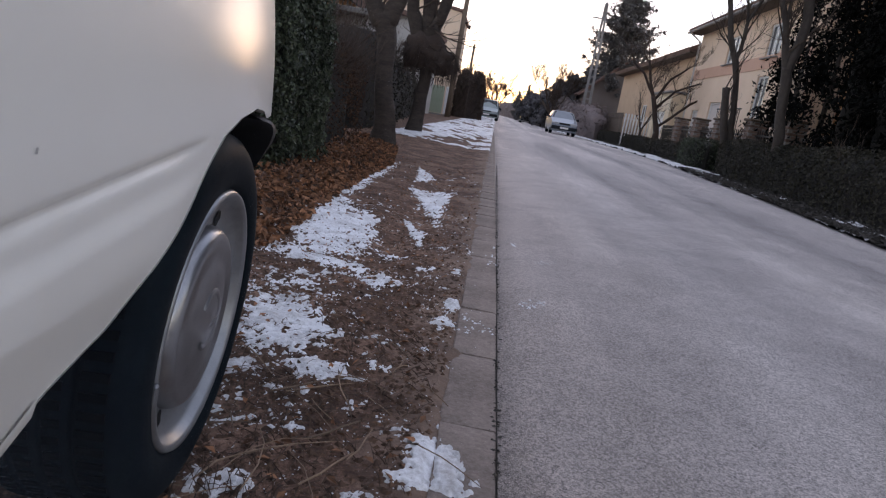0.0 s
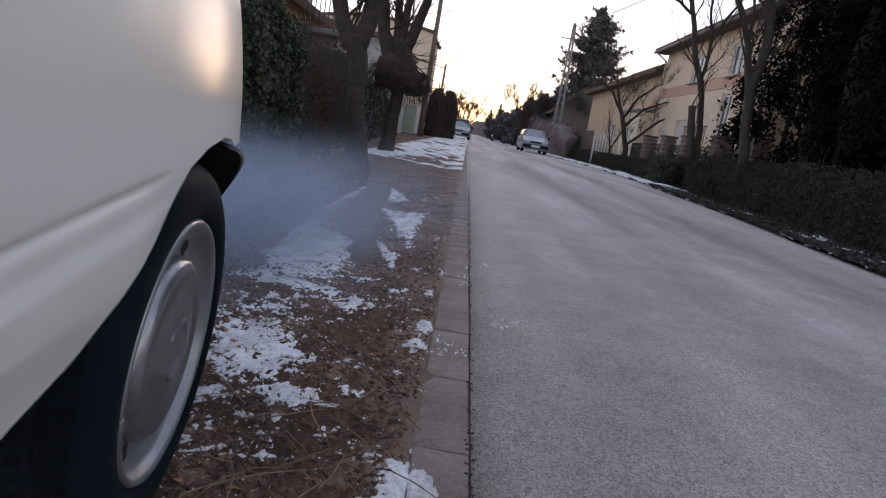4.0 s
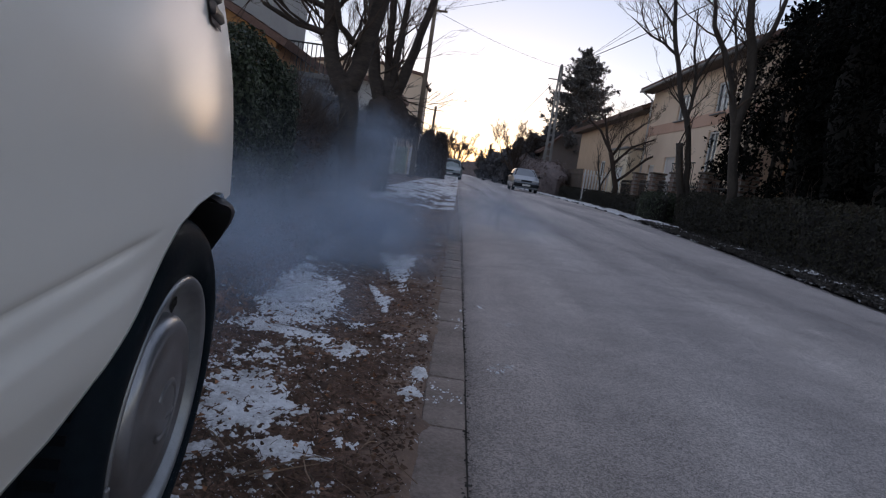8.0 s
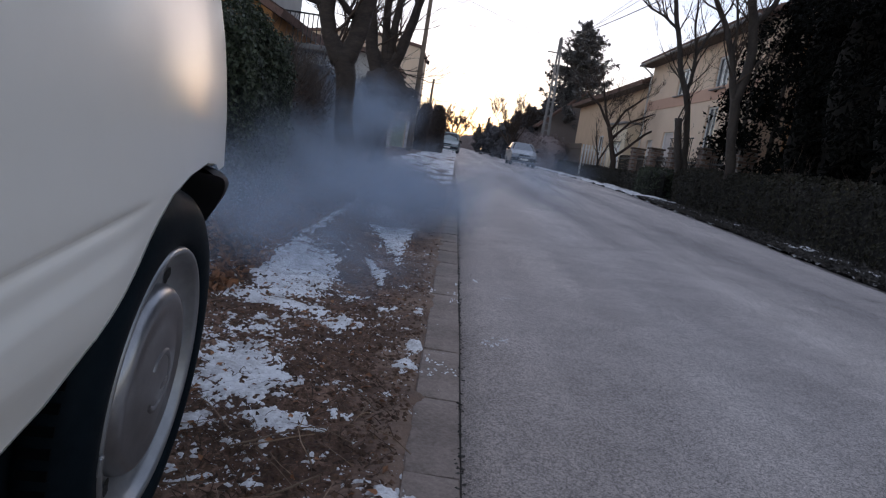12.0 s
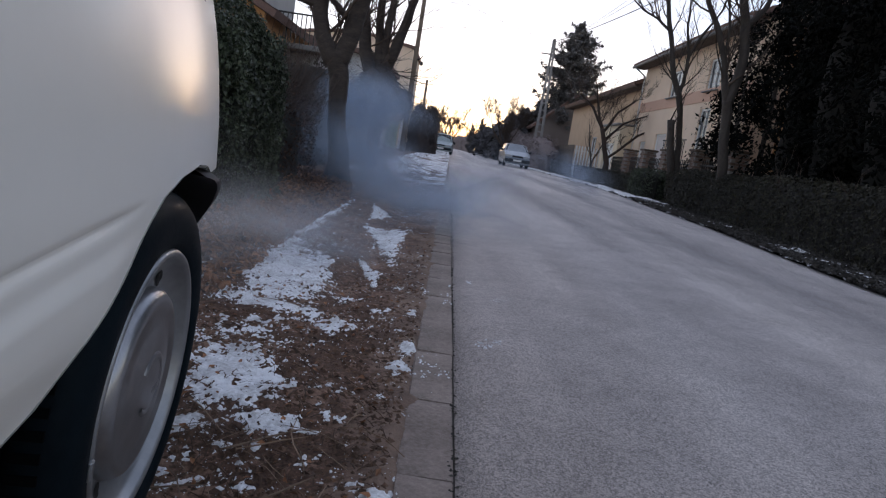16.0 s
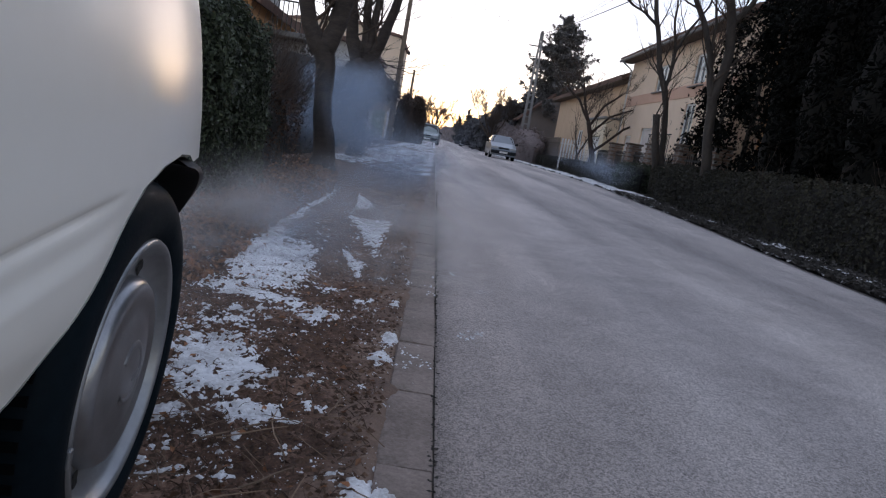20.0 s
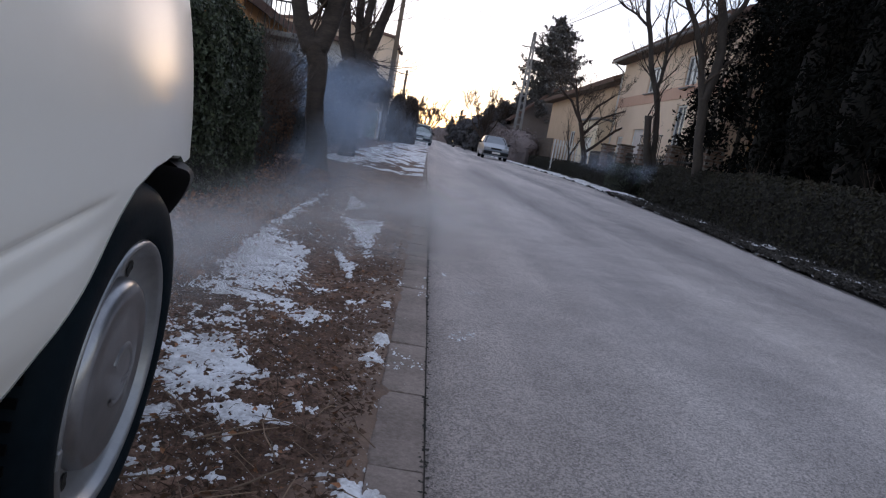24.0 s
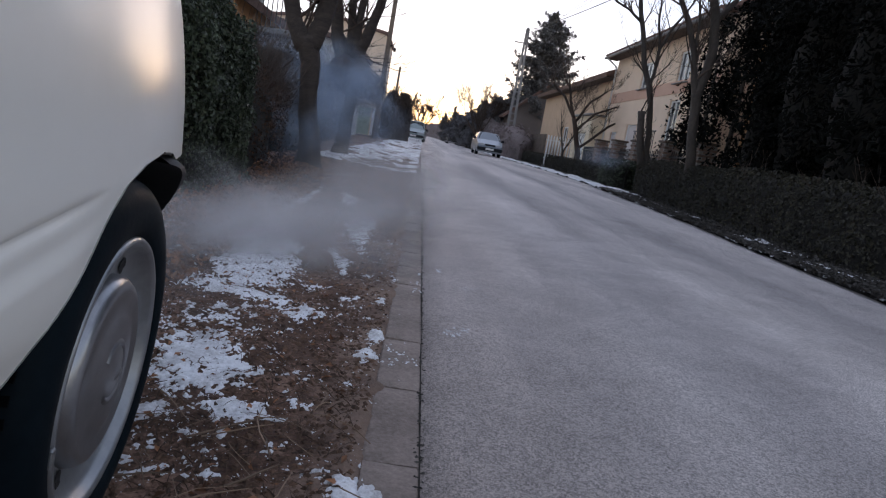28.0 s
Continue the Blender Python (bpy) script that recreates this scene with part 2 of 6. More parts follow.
TWIGS = surface("bare_twigs", (0.03, 0.02, 0.015), (0.095, 0.064, 0.047), 30, 4, 0.85, 0.2, 0.003, island=0.3)
BURR = surface("burr_twigs", (0.020, 0.013, 0.010), (0.062, 0.041, 0.031), 30, 5, 0.9, 0.6, 0.01, island=0.3)
# Far wood coloured paler and greyer: the distance haze is painted in.
HAZEWOOD = surface("haze_toned_far_wood", (0.13, 0.105, 0.105), (0.26, 0.21, 0.20), 6, 0.6, 0.9, 0.3, 0.05, island=0.25)
# Near-black core colour: paints the shade inside hedges and conifers.
CORE = surface("near_black_inner_shade", (0.004, 0.004, 0.003), (0.016, 0.013, 0.009), 20, 4, 0.95, 0.5, 0.02)
BARK = surface("ringed_bark", (0.012, 0.009, 0.007), (0.085, 0.063, 0.051), 22, 5, 0.85, 0.9, 0.02, stretch=(1, 1, 3.2))
GREYBARK = surface("grey_bark", (0.022, 0.017, 0.014), (0.08, 0.064, 0.053), 26, 4, 0.85, 0.8, 0.015, stretch=(1, 1, 0.4))
# Spruce and evergreen tones lightened to carry the haze in their base colour.
SPRUCE = surface("haze_toned_spruce_needles", (0.055, 0.053, 0.052), (0.145, 0.135, 0.128), 9, 1.2, 0.7, 0.2, 0.004, island=0.5)
HAZELEAF = surface("haze_toned_evergreen_leaves", (0.065, 0.064, 0.070), (0.17, 0.165, 0.175), 6, 0.6, 0.8, 0.2, 0.01, island=0.3, spec=0.2)
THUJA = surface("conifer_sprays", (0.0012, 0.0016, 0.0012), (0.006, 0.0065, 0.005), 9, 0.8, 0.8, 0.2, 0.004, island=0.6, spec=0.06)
PEACH = surface("peach_render", (0.70, 0.52, 0.37), (0.84, 0.65, 0.49), 40, 0.7, 0.9, 0.3, 0.004)
PEACHBAND = surface("terracotta_band", (0.56, 0.33, 0.23), (0.66, 0.42, 0.31), 40, 1.0, 0.9, 0.3, 0.004)
CREAM = surface("cream_render", (0.72, 0.59, 0.42), (0.85, 0.72, 0.54), 40, 0.8, 0.9, 0.3, 0.004)
OCHRE = surface("ochre_render", (0.50, 0.34, 0.22), (0.66, 0.47, 0.32), 40, 0.8, 0.9, 0.3, 0.004)
ORANGE = surface("orange_render", (0.42, 0.20, 0.075), (0.56, 0.30, 0.13), 40, 0.8, 0.9, 0.3, 0.004)
GREYWALL = surface("grey_render", (0.28, 0.27, 0.26), (0.44, 0.43, 0.41), 40, 0.8, 0.9, 0.3, 0.004)
DIMWALL = surface("dim_far_render", (0.11, 0.09, 0.08), (0.20, 0.165, 0.15), 20, 0.6, 0.9, 0.3, 0.004)
PALEWALL = surface("pale_render", (0.42, 0.40, 0.37), (0.58, 0.55, 0.51), 40, 0.8, 0.9, 0.3, 0.004)
ROOF = surface("weathered_roof_tiles", (0.10, 0.055, 0.042), (0.21, 0.125, 0.10), 25, 1.5, 0.85, 0.6, 0.02, island=0.3)
TIMBER = surface("dark_timber", (0.05, 0.035, 0.026), (0.15, 0.105, 0.075), 45, 4, 0.8, 0.4, 0.006, stretch=(1, 1, 0.15), object_random=0.2)
POLEWOOD = surface("weathered_pole_wood", (0.09, 0.065, 0.045), (0.23, 0.17, 0.12), 40, 3, 0.8, 0.4, 0.005, stretch=(1, 1, 0.1))
POLECONC = surface("pole_concrete", (0.15, 0.145, 0.14), (0.28, 0.27, 0.26), 50, 3, 0.85, 0.3, 0.004)
BRICK = surface("brown_brick", (0.10, 0.06, 0.045), (0.23, 0.15, 0.115), 50, 5, 0.85, 0.4, 0.004, object_random=0.25)
MORTAR = surface("mortar", (0.17, 0.155, 0.14), (0.28, 0.26, 0.24), 60, 5, 0.9, 0.4, 0.004)
WHITE = surface("white_paint", (0.66, 0.65, 0.63), (0.82, 0.81, 0.79), 40, 3, 0.5, 0.1, 0.002)
GREENPAINT = surface("pale_green_metal", (0.30, 0.37, 0.27), (0.43, 0.50, 0.38), 30, 2, 0.5, 0.1, 0.002)
BLACKMETAL = surface("dark_iron", (0.02, 0.02, 0.02), (0.06, 0.058, 0.055), 60, 6, 0.5, 0.2, 0.002, metal=0.6)
CABLE = surface("black_cable", (0.015, 0.015, 0.016), (0.04, 0.04, 0.042), 60, 6, 0.6, 0.0)
PAINT = surface("off_white_car_paint", (0.68, 0.665, 0.62), (0.73, 0.715, 0.67), 8, 1.5, 0.5, 0.0, metal=0.0, coat=0.6, coat_rough=0.17)
SILVER = surface("silver_car_paint", (0.15, 0.17, 0.195), (0.21, 0.235, 0.265), 8, 1.5, 0.3, 0.0, metal=0.5, coat=0.6)
TEAL = surface("grey_green_car_paint", (0.20, 0.25, 0.25), (0.27, 0.32, 0.32), 8, 1.5, 0.3, 0.0, metal=0.4, coat=0.6)
WHITECAR = surface("white_car_paint", (0.62, 0.62, 0.62), (0.72, 0.72, 0.72), 8, 1.5, 0.3, 0.0, coat=0.6)
RUBBER = surface("tyre_rubber", (0.0015, 0.004, 0.0065), (0.0065, 0.0125, 0.0175), 45, 5, 0.55, 0.35, 0.002, spec=0.05)
TREAD = surface("tyre_tread", (0.001, 0.0012, 0.0016), (0.004, 0.005, 0.006), 60, 6, 0.8, 0.25, 0.002, spec=0.05)
STEEL = surface("worn_silver_wheel", (0.19, 0.20, 0.215), (0.34, 0.355, 0.375), 30, 5, 0.36, 0.1, 0.002, metal=0.65)
CAP = surface("dull_hub_cap", (0.22, 0.228, 0.245), (0.38, 0.39, 0.41), 30, 5, 0.30, 0.06, 0.002, metal=0.8)
PLASTIC = surface("dark_grey_plastic", (0.006, 0.007, 0.009), (0.02, 0.022, 0.026), 90, 6, 0.62, 0.15, 0.002, spec=0.2)
BLACK = surface("grimy_underside", (0.004, 0.004, 0.005), (0.016, 0.015, 0.015), 30, 6, 0.9, 0.3, 0.01)
GLASS = surface("tinted_glass", (0.012, 0.016, 0.018), (0.03, 0.036, 0.04), 3, 1, 0.08, 0.0, coat=0.5)
PANE = surface("window_pane", (0.05, 0.06, 0.07), (0.11, 0.12, 0.135), 3, 1, 0.08, 0.0)
LAMPRED = surface("tail_lamp_lens", (0.045, 0.006, 0.006), (0.09, 0.012, 0.01), 20, 3, 0.15, 0.0, coat=0.5)
LAMPCLEAR = surface("headlamp_lens", (0.35, 0.36, 0.37), (0.5, 0.51, 0.52), 20, 3, 0.12, 0.0, coat=0.5)
CLOTH = surface("closed_roller_shutter", (0.52, 0.46, 0.43), (0.66, 0.60, 0.56), 30, 2, 0.7, 0.2, 0.003)


# ---- mesh building ----
class Geo:
    """Collects vertices and faces, and links them as one mesh object."""

    def __init__(self):
        self.v, self.f = [], []

    def add(self, verts, faces):
        n = len(self.v)
        self.v.extend(verts)
        self.f.extend([tuple(n + i for i in f) for f in faces])

    def tube(self, pts, radii, segs=8, cap=True, wobble=0.0):
        pts = [Vector(p) for p in pts]
        rings = []
        side = None
        for i, p in enumerate(pts):
            d = (pts[min(i + 1, len(pts) - 1)] - pts[max(i - 1, 0)]).normalized()
            if side is None:
                side = d.orthogonal().normalized()
            side = (side - d * side.dot(d)).normalized()
            up = d.cross(side)
            r = radii[i]
            ring = []
            for k in range(segs):
                a = 2 * math.pi * k / segs
                q = r * (1 + (wobble * noise.noise(p * 3 + Vector((k * 1.7, 0, 0))) if wobble else 0))
                ring.append(tuple(p + side * (q * math.cos(a)) + up * (q * math.sin(a))))
            rings.append(ring)
        verts = [v for r in rings for v in r]
        faces = [(i * segs + k, i * segs + (k + 1) % segs, (i + 1) * segs + (k + 1) % segs, (i + 1) * segs + k)
                 for i in range(len(pts) - 1) for k in range(segs)]
        if cap:
            faces += [tuple(range(segs))[::-1], tuple((len(pts) - 1) * segs + k for k in range(segs))]
        self.add(verts, faces)

    def box(self, c, s, b=0.0, m=None):
        """A box of centre c and size s with chamfered edges."""
        bm = bmesh.new()
        bmesh.ops.create_cube(bm, size=1.0)
        for v in bm.verts:
            v.co = Vector((c[0] + v.co.x * s[0], c[1] + v.co.y * s[1], c[2] + v.co.z * s[2]))
        if b:
            bmesh.ops.bevel(bm, geom=bm.edges[:], offset=b, segments=1, affect="EDGES")
        if m:
            bm.transform(m)
        bm.verts.index_update()
        self.add([tuple(v.co) for v in bm.verts], [tuple(v.index for v in f.verts) for f in bm.faces])
        bm.free()

    def lathe(self, profile, segs=48, m=None, closed=False):
        """profile of (radius, x) turned about the x axis."""
        verts, faces = [], []
        for r, x in profile:
            for k in range(segs):
                a = 2 * math.pi * k / segs
                verts.append((x, r * math.cos(a), r * math.sin(a)))
        n = len(profile)
        for i in range(n if closed else n - 1):
            j = (i + 1) % n
            for k in range(segs):
                faces.append((i * segs + k, i * segs + (k + 1) % segs, j * segs + (k + 1) % segs, j * segs + k))
        if m:
            verts = [tuple(m @ Vector(v)) for v in verts]
        self.add(verts, faces)

    def grid(self, rows, flip=False):
        """rows of equally many points become a sheet."""
        w = len(rows[0])
        fs = [(i * w + k, i * w + k + 1, (i + 1) * w + k + 1, (i + 1) * w + k) for i in range(len(rows) - 1) for k in range(w - 1)]
        self.add([tuple(p) for r in rows for p in r], [f[::-1] for f in fs] if flip else fs)

    def make(self, name, mat, parent=None, smooth=False, label="", kind=""):
        me = bpy.data.meshes.new(name)
        me.from_pydata(self.v, [], self.f)
        me.materials.append(mat)
        if smooth:
            me.shade_smooth()
        me.update()
        ob = new(name, me)
        if parent:
            ob.parent = parent
        return tagged(ob, label, kind=kind)


def holder(name, place, label, category, group="", turn=0.0):
    """The empty at a thing's base that carries its parts."""
    ob = new(name)
    ob.empty_display_size = 0.2
    ob.matrix_world = place if isinstance(place, Matrix) else pose(*place, 0, 0, turn)
    return tagged(ob, label, category, group)


def fold_leaves(points, normals, size, r, aspect=0.55, fold=0.25, vary=0.4):
    """Folded leaves of two triangles each at the points: vertices and faces."""
    n = len(points)
    nm = normals / np.maximum(np.linalg.norm(normals, axis=1, keepdims=True), 1e-6)
    t = np.cross(nm, r.normal(size=(n, 3)))
    t /= np.maximum(np.linalg.norm(t, axis=1, keepdims=True), 1e-6)
    u = np.cross(nm, t)
    s = size * (1 + vary * r.uniform(-1, 1, (n, 1)))
    a, b = points - t * s * 0.5, points + t * s * 0.5
    c = points + u * s * aspect * 0.5 + nm * s * fold
    d = points - u * s * aspect * 0.5 + nm * s * fold
    v = np.stack([a, c, b, d], 1).reshape(-1, 3)
    i = np.arange(n) * 4
    f = np.concatenate([np.stack([i, i + 1, i + 2], 1), np.stack([i, i + 2, i + 3], 1)])
    return [tuple(p) for p in v.tolist()], [tuple(q) for q in f.tolist()]


def leaves_on(geo, points, normals, size, r, **k):
    geo.add(*fold_leaves(np.asarray(points, float), np.asarray(normals, float), size, r, **k))


def branchlets(geo, start, way, length, radius, depth, r, segs=5, spread=0.6, lift=0.12, sub=(2, 4), shrink=0.62, least=0.003):
    """A crooked branch that splits into finer ones."""
    p, d = Vector(start), Vector(way).normalized()
    n = 5
    pts, rad = [p.copy()], [radius]
    for i in range(n):
        d = (d + Vector((r.uniform(-1, 1), r.uniform(-1, 1), r.uniform(-1, 1))) * 0.2 + Vector((0, 0, lift * 0.5))).normalized()
        p = p + d * (length / n)
        pts.append(p.copy())
        rad.append(max(least * 0.6, radius * (1 - 0.75 * (i + 1) / n)))
    geo.tube(pts, rad, max(3, segs), cap=False)
    if depth > 0:
        for _ in range(r.randint(*sub)):
            i = r.randint(1, n)
            out = Vector((r.uniform(-1, 1), r.uniform(-1, 1), r.uniform(-0.6, 1))) * spread
            along = (pts[i] - pts[i - 1]).normalized()
            branchlets(geo, pts[i], along + out, length * shrink * r.uniform(0.7, 1.15), max(rad[i] * 0.75, least), depth - 1, r, segs - 1, spread, lift, sub, shrink, least)


def wall(geo, m, length, height, thick, holes):
    """A wall along x of m from 0 to length, z up, its face at y = 0 and its back at y = thick, with openings (x0, x1, z0, z1)."""
    xs = sorted({0, length, *[h[0] for h in holes], *[h[1] for h in holes]})
    zs = sorted({0, height, *[h[2] for h in holes], *[h[3] for h in holes]})
    inside = lambda x, z: any(a < x < b and c < z < d for a, b, c, d in holes)
    for x0, x1 in zip(xs, xs[1:]):
        for z0, z1 in zip(zs, zs[1:]):
            if inside((x0 + x1) / 2, (z0 + z1) / 2):
                continue
            for y in (0, thick):
                q = [m @ Vector(p) for p in ((x0, y, z0), (x1, y, z0), (x1, y, z1), (x0, y, z1))]
                geo.add([tuple(p) for p in q], [(0, 1, 2, 3) if y == 0 else (3, 2, 1, 0)])
    rims = [(0, length, 0, height), *holes]
    for a, b, c, d in rims:
        loop = [(a, c), (b, c), (b, d), (a, d)]
        for (xa, za), (xb, zb) in zip(loop, loop[1:] + loop[:1]):
            q = [m @ Vector(p) for p in ((xa, 0, za), (xb, 0, zb), (xb, thick, zb), (xa, thick, za))]
            geo.add([tuple(p) for p in q], [(0, 1, 2, 3)])


# ---- ground ----
def smooth_noise(x, y, scale, seed):
    """Value noise on arrays, 0 to 1."""
    r = np.random.RandomState(seed)
    table = r.rand(64, 64)
    u, v = x * scale, y * scale
    i, j = np.floor(u).astype(int), np.floor(v).astype(int)
    fu, fv = u - i, v - j
    fu, fv = fu * fu * (3 - 2 * fu), fv * fv * (3 - 2 * fv)
    t = lambda a, b: table[a % 64, b % 64]
    return (t(i, j) * (1 - fu) + t(i + 1, j) * fu) * (1 - fv) + (t(i, j + 1) * (1 - fu) + t(i + 1, j + 1) * fu) * fv


def layered(x, y, scale, seed, octaves=4):
    return sum(smooth_noise(x, y, scale * 2.1 ** k, seed + k) * 0.55 ** k for k in range(octaves)) / sum(0.55 ** k for k in range(octaves))


def soil_height(x, y):
    """Trodden verge: flat by the kerb, lumpy, with two shallow wheel ruts, rising a little to the hedge."""
    lump = 0.030 * (layered(x, y, 3.0, 3) - 0.5) + 0.022 * (layered(x, y, 14.0, 9) - 0.5) + 0.012 * (layered(x, y, 45.0, 15, 2) - 0.5)
    fade = np.clip((-0.15 - x) / 0.25, 0.15, 1)
    ruts = -0.022 * np.exp(-((x + 0.50) / 0.10) ** 2) * np.clip((y - 2.2) / 1.0, 0, 1)
    rise = 0.035 * np.clip((-x - 0.9) / 1.0, 0, 1)
    lap = 0.040 * (layered(x, y, 11.0, 33, 4) - 0.20) * np.clip((x + 0.24) / 0.08, 0, 1) - 0.024 * np.clip((x + 0.145) / 0.06, 0, 1)
    return -0.006 + lump * fade + ruts + rise + lap


def sheet(name, xs, ys, height, mat, keep=None, **tags):
    """A height field over the lines xs and ys; keep drops the cells that it marks false."""
    X, Y = np.meshgrid(xs, ys)
    Z = height(X, Y)
    w = len(xs)
    idx = np.arange(X.size).reshape(X.shape)
    q = np.stack([idx[:-1, :-1], idx[:-1, 1:], idx[1:, 1:], idx[1:, :-1]], -1).reshape(-1, 4)
    v = np.stack([X, Y, Z], -1).reshape(-1, 3)
    if keep is not None:
        k = keep(X, Y)
        ok = (k[:-1, :-1] | k[:-1, 1:] | k[1:, 1:] | k[1:, :-1]).reshape(-1)
        q = q[ok]
        used = np.unique(q)
        back = np.zeros(len(v), int)
        back[used] = np.arange(len(used))
        v, q = v[used], back[q]
    g = Geo()
    g.v, g.f = [tuple(p) for p in v.tolist()], [tuple(p) for p in q.tolist()]
    ob = g.make(name, mat, smooth=True)
    return tagged(ob, **tags)


def steps(*spans):
    out = []
    for a, b, s in spans:
        out += list(np.arange(a, b - 1e-6, s))
    return np.array(out + [spans[-1][1]])


sheet("ground", steps((-900, -60, 120), (-60, 60, 8), (60, 900, 120)), steps((-300, -40, 65), (-40, 160, 8), (160, 1800, 164)),
      lambda x, y: -0.07 + 0 * x, EARTH, label="bare brown earth reaching to the end of the street", category="ground", kind="structure")
sheet("verge", steps((-6.0, -1.9, 0.2), (-1.9, -0.25, 0.015), (-0.25, -0.07, 0.006)), steps((-6, 0.6, 0.22), (0.6, 2.4, 0.012), (2.4, 5, 0.02), (5, 12.6, 0.05), (12.6, 80, 0.4)),
      soil_height, SOIL, label="trodden brown soil verge between hedge and kerb", category="verge", kind="structure")


def road_right(y):
    return np.interp(y, [-8, 0, 6.5, 11, 17.6, 21, 28, 36, 43, 60, 100, 260], [2.6, 3.37, 3.85, 4.40, 4.95, 5.3, 5.5, 5.4, 5.05, 4.7, 4.4, 4.2])


def road_sheet():
    """The carriageway: a crowned slab from the kerb to the far verge."""
    g = Geo()
    ys = steps((-8, 30, 0.5), (30, 260, 6))
    rows = []
    for y in ys:
        left = 0.007 - 0.006 * max(0.0, y - 3)  # the kerb runs slightly off the street's line
        right = float(road_right(y)) + 0.06 * (noise.noise(Vector((0, y * 1.3, 5))))
        row = [(left, y, -0.12)]
        for k in range(25):
            u = k / 24
            row.append((left + (right - left) * u, y, 0.03 * math.sin(math.pi * u) - 0.004 + 0.004 * noise.noise(Vector((u * 9, y * 0.8, 1)))))
        row.append((right, y, -0.12))
        rows.append(row)
    g.grid(rows, flip=False)
    return tagged(g.make("road", ASPHALT, smooth=True), "frosted grey asphalt street with faint tyre tracks", "road", kind="structure")


road_sheet()
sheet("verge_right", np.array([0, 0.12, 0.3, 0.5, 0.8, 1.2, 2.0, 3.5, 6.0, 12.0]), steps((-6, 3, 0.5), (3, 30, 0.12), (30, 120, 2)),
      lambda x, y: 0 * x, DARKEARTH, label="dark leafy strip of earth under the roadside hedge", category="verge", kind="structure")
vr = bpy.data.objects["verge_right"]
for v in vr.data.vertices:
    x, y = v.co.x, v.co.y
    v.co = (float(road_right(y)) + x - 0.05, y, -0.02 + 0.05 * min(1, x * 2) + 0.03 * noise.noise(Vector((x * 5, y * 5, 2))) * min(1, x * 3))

# snow: (x, y, half width, half length, turn in degrees, how closed the cover is)
NEAR_SNOW = [(-0.87, 3.40, 0.15, 0.62, 15, 0.56), (-0.77, 2.62, 0.22, 0.09, -27, 0.36), (-1.055, 5.5, 0.055, 1.4, 1, 0.30), (-1.0, 3.05, 0.16, 0.28, 10, 0.02),
             (-0.75, 3.3, 0.05, 0.5, 8, -0.08), (-0.67, 3.45, 0.022, 0.25, -4, 0.02), (-0.46, 2.89, 0.05, 0.06, 0, 0.18), (-0.42, 2.45, 0.07, 0.10, 0, -0.02),
             (-0.16, 2.24, 0.020, 0.05, 0, 0.4), (-0.175, 2.05, 0.030, 0.055, 0, 0.4), (-0.17, 2.73, 0.014, 0.05, 0, 0.35), (-0.012, 3.38, 0.008, 0.08, 0, 0.3),
             (-0.62, 1.83, 0.10, 0.20, 15, 0.62), (-0.44, 1.55, 0.075, 0.045, 15, 0.36), (-0.63, 1.50, 0.06, 0.05, 0, 0.3), (-0.30, 1.62, 0.035, 0.028, 0, 0.22),
             (-0.34, 1.53, 0.035, 0.014, 0, 0.22), (-0.105, 1.18, 0.045, 0.075, 20, 1.0), (-0.155, 1.105, 0.04, 0.03, 0, 0.5), (-0.23, 1.04, 0.035, 0.025, 0, 0.35),
             (-0.47, 0.99, 0.045, 0.04, 0, 0.32), (-0.55, 1.42, 0.16, 0.24, 0, -0.14), (-0.74, 2.2, 0.2, 0.25, 0, -0.12), (-0.52, 2.2, 0.18, 0.3, 0, -0.34), (-0.30, 2.75, 0.06, 0.10, 0, -0.1)]
# prints of a tractor tyre that kept their snow: three corners each, and how strongly the lugs cut in
LUG_SNOW = [((-0.66, 5.22), (-0.35, 5.45), (-0.355, 3.88), 0.75), ((-0.55, 3.92), (-0.37, 3.56), (-0.39, 3.22), 0.8),
            ((-0.80, 6.95), (-0.58, 6.2), (-0.70, 5.75), 0.9), ((-0.80, 3.95), (-0.655, 3.7), (-0.69, 3.2), 1.3)]


def inside_corners(x, y, a, b, c):
    """How far inside a triangle, 0 at its edges and 1 in its middle."""
    mid = ((a[0] + b[0] + c[0]) / 3, (a[1] + b[1] + c[1]) / 3)
    m = np.full_like(x, 9.0)
    for p, q in ((a, b), (b, c), (c, a)):
        nx, ny = q[1] - p[1], p[0] - q[0]
        far = (mid[0] - p[0]) * nx + (mid[1] - p[1]) * ny
        m = np.minimum(m, ((x - p[0]) * nx + (y - p[1]) * ny) / far)
    return m


